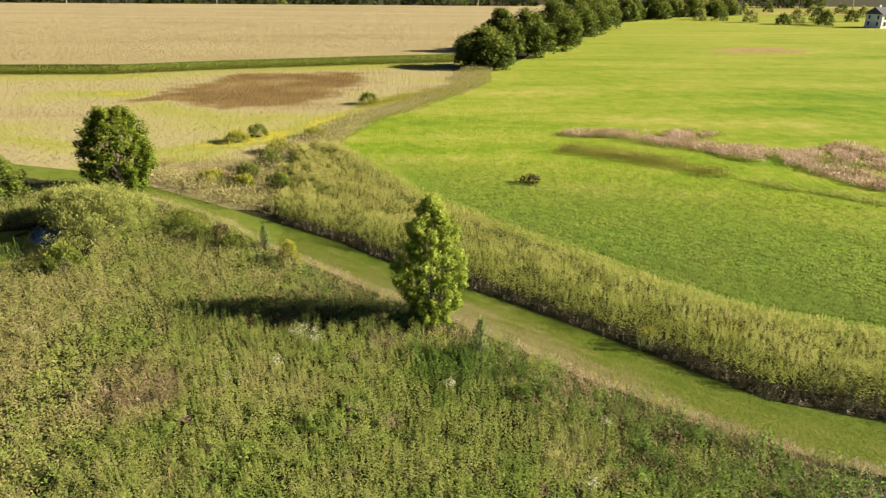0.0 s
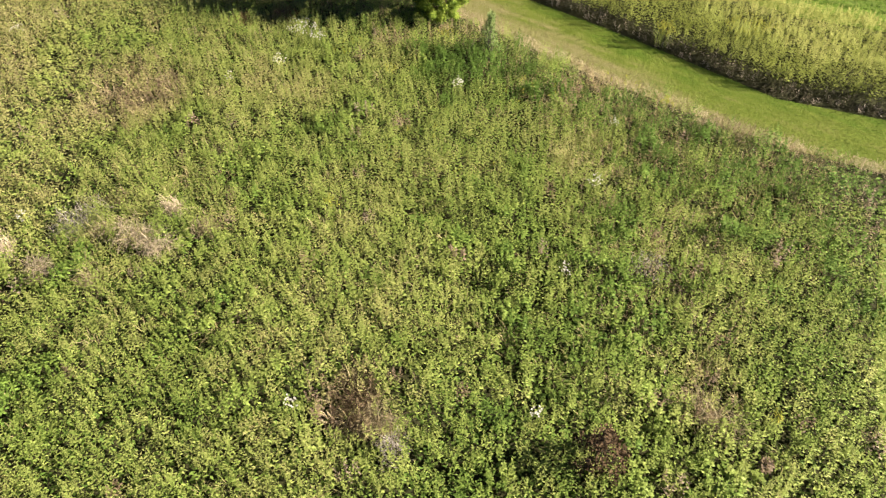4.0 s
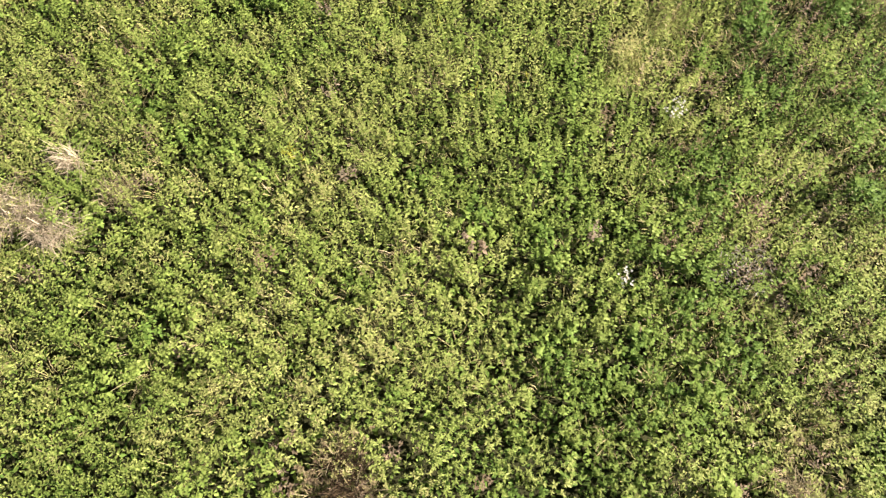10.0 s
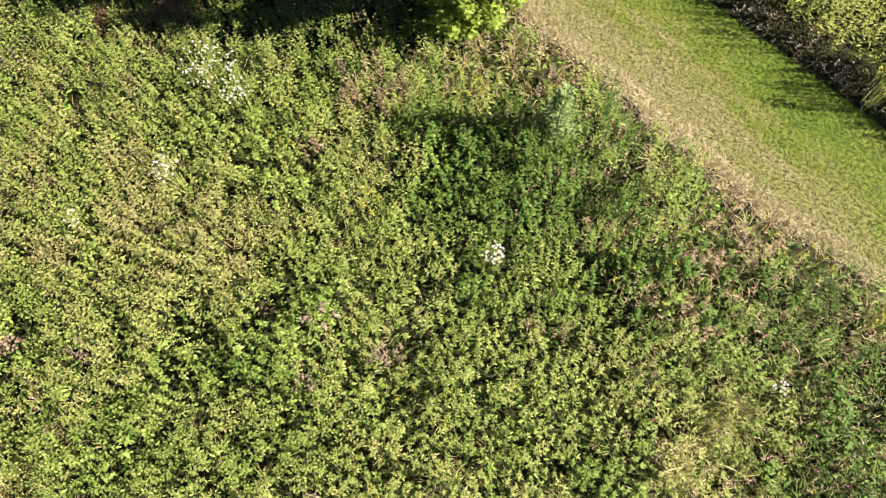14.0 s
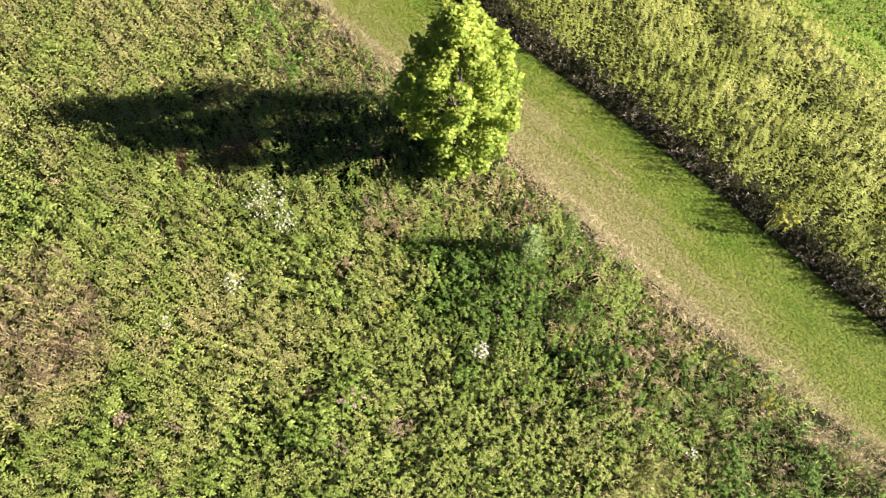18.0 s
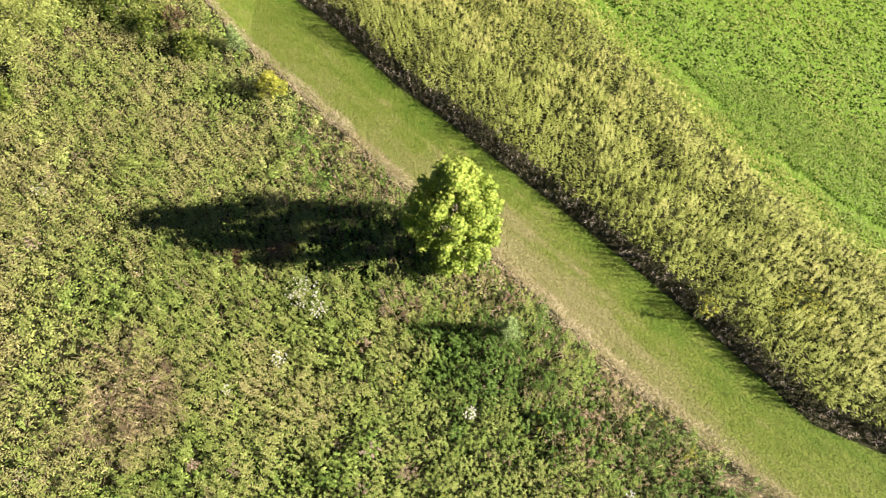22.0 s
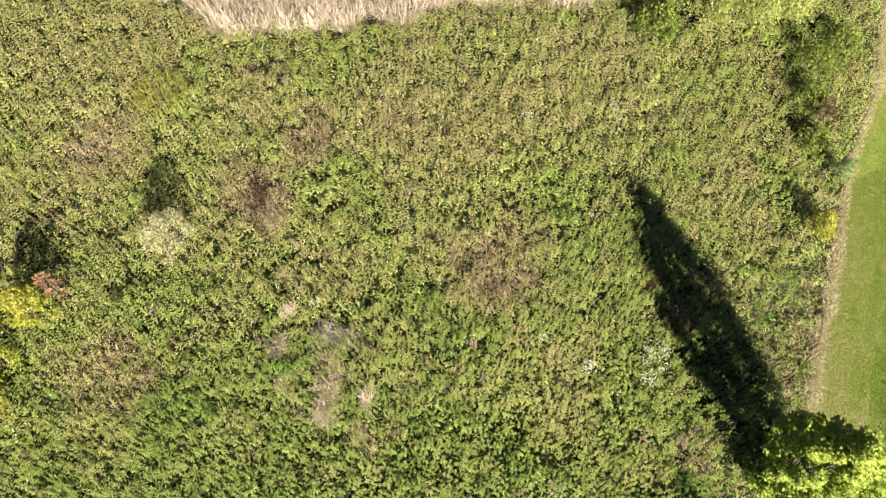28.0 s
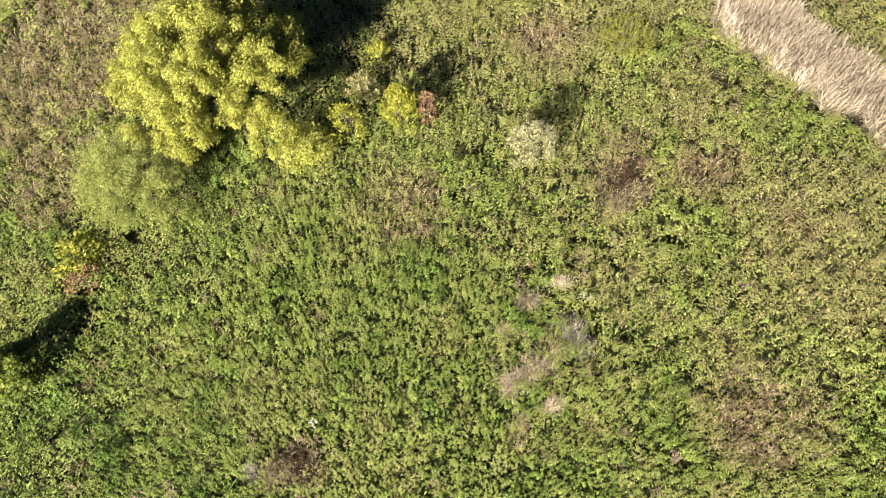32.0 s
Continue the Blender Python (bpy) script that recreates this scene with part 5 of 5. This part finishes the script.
for i in range(22):
    f = i / 21
    tree("scrub_tree", "low olive scrub tree at the field's end", "tree", (80 + 95 * f + rng.uniform(-3, 3), 312 + 85 * f + rng.uniform(0, 14)), rng.uniform(6, 11), rng.uniform(11, 16), 0.2, M_tree if i % 3 else M_sallow, 1.1, 1800, dome, 0.05, 40 + i, clumps=36, group="scrub at the field's end")
for i in range(46):
    tx = -430 + i * 16 + rng.uniform(-4, 4)
    tree("woodland_tree", "distant dark green woodland tree", "tree", (tx, 478 + rng.uniform(-3, 14) + (40 if tx > 120 else 0)), rng.uniform(12, 19), 20, 0.4, M_tree, 2.0, 800, dome, 0.03, 60 + i, clumps=40, group="woods beyond the fields")
for i, (bx_, by_) in enumerate([(150, 318), (158, 302), (166, 306), (172, 292), (176, 300), (205, 330), (222, 400), (214, 440), (190, 420), (140, 330), (133, 338), (182, 318), (160, 385), (176, 400), (240, 380), (250, 420), (165, 440), (140, 420)]):
    tree("yard_tree", "small tree near a white house", "tree", (bx_, by_), rng.uniform(4, 7), rng.uniform(6, 9), 0.12, M_tree if i % 2 else M_sallow, 0.8, 900, dome, 0.06, 120 + i, clumps=30, group="trees by the house")


def box(bm, x0, x1, y0, y1, z0, z1):
    v = [bm.verts.new((x, y, z)) for z in (z0, z1) for x, y in ((x0, y0), (x1, y0), (x1, y1), (x0, y1))]
    for f in ((3, 2, 1, 0), (4, 5, 6, 7), (0, 1, 5, 4), (1, 2, 6, 5), (2, 3, 7, 6), (3, 0, 4, 7)):
        bm.faces.new([v[i] for i in f])


M_siding, nt_, p_ = material("white_siding", 0.6)
nt_.links.new(ramp(nt_, noise_of(nt_, 2.0), [(0.3, (0.74, 0.74, 0.73)), (0.7, (0.84, 0.84, 0.83))]), p_.inputs["Base Color"])
M_roof, nt_, p_ = material("dark_shingles", 0.9)
nt_.links.new(ramp(nt_, noise_of(nt_, 3.0), [(0.3, (0.045, 0.045, 0.055)), (0.7, (0.10, 0.10, 0.115))]), p_.inputs["Base Color"])
M_pane, nt_, p_ = material("window_glass", 0.08)
p_.inputs["Base Color"].default_value = (0.05, 0.06, 0.08, 1)
house = tagged(new("house"), "white two-storey house with a dark gabled roof", "house")
house.matrix_world = pose(195, 284, 0, 0, 0, 12)
bm = bmesh.new()
box(bm, -8, 8, -4.5, 4.5, 0, 5.6)
part("wall", mesh_of("wall", bm, M_siding), house)
bm = bmesh.new()
pts = [(-8.5, -5, 5.5), (8.5, -5, 5.5), (8.5, 5, 5.5), (-8.5, 5, 5.5), (-8.5, 0, 8.4), (8.5, 0, 8.4)]
v = [bm.verts.new(p) for p in pts]
for f in ((0, 1, 5, 4), (2, 3, 4, 5), (1, 2, 5), (3, 0, 4), (3, 2, 1, 0)):
    bm.faces.new([v[i] for i in f])
roof = part("roof", mesh_of("roof", bm, M_roof), house)
bm = bmesh.new()
box(bm, -5.6, -4.8, 0.6, 1.4, 7.2, 9.2)
part("chimney", mesh_of("chimney", bm, M_siding), roof)
for row in (1.0, 3.6):
    for col in (-6.2, -3.2, 0, 3.2, 6.2):
        bm = bmesh.new()
        box(bm, col - 0.62, col + 0.62, -4.58, -4.44, row - 0.1, row + 1.6)
        w = part("window", mesh_of("window", bm, M_siding), house)
        bm = bmesh.new()
        box(bm, col - 0.5, col + 0.5, -4.62, -4.5, row, row + 1.5)
        part("pane", mesh_of("pane", bm, M_pane), w)
for row in (1.0, 3.6):
    for col in (-2.4, 2.4):
        bm = bmesh.new()
        box(bm, -8.08, -7.94, col - 0.62, col + 0.62, row - 0.1, row + 1.6)
        w = part("window", mesh_of("window", bm, M_siding), house)
        bm = bmesh.new()
        box(bm, -8.12, -8.0, col - 0.5, col + 0.5, row, row + 1.5)
        part("pane", mesh_of("pane", bm, M_pane), w)
M_pole, nt_, p_ = material("weathered_pole", 0.9)
nt_.links.new(ramp(nt_, noise_of(nt_, 3.0), [(0.3, (0.30, 0.27, 0.24)), (0.7, (0.45, 0.42, 0.38))]), p_.inputs["Base Color"])
for px_, py_ in ((-147, 474), (-248, 474), (-208, 475), (30, 474), (196, 440), (262, 430)):
    pole = tagged(new("utility_pole"), "weathered grey utility pole with a crossarm", "pole", "poles along the road")
    pole.location = (px_, py_, 0)
    bm = bmesh.new()
    limb(bm, (0, 0, -0.2), (0, 0, 11), 0.28, 0.2, 8)
    part("shaft", mesh_of("shaft", bm, M_pole), pole)
    bm = bmesh.new()
    box(bm, -1.2, 1.2, -0.08, 0.08, 10.1, 10.35)
    part("crossarm", mesh_of("crossarm", bm, M_pole), pole)
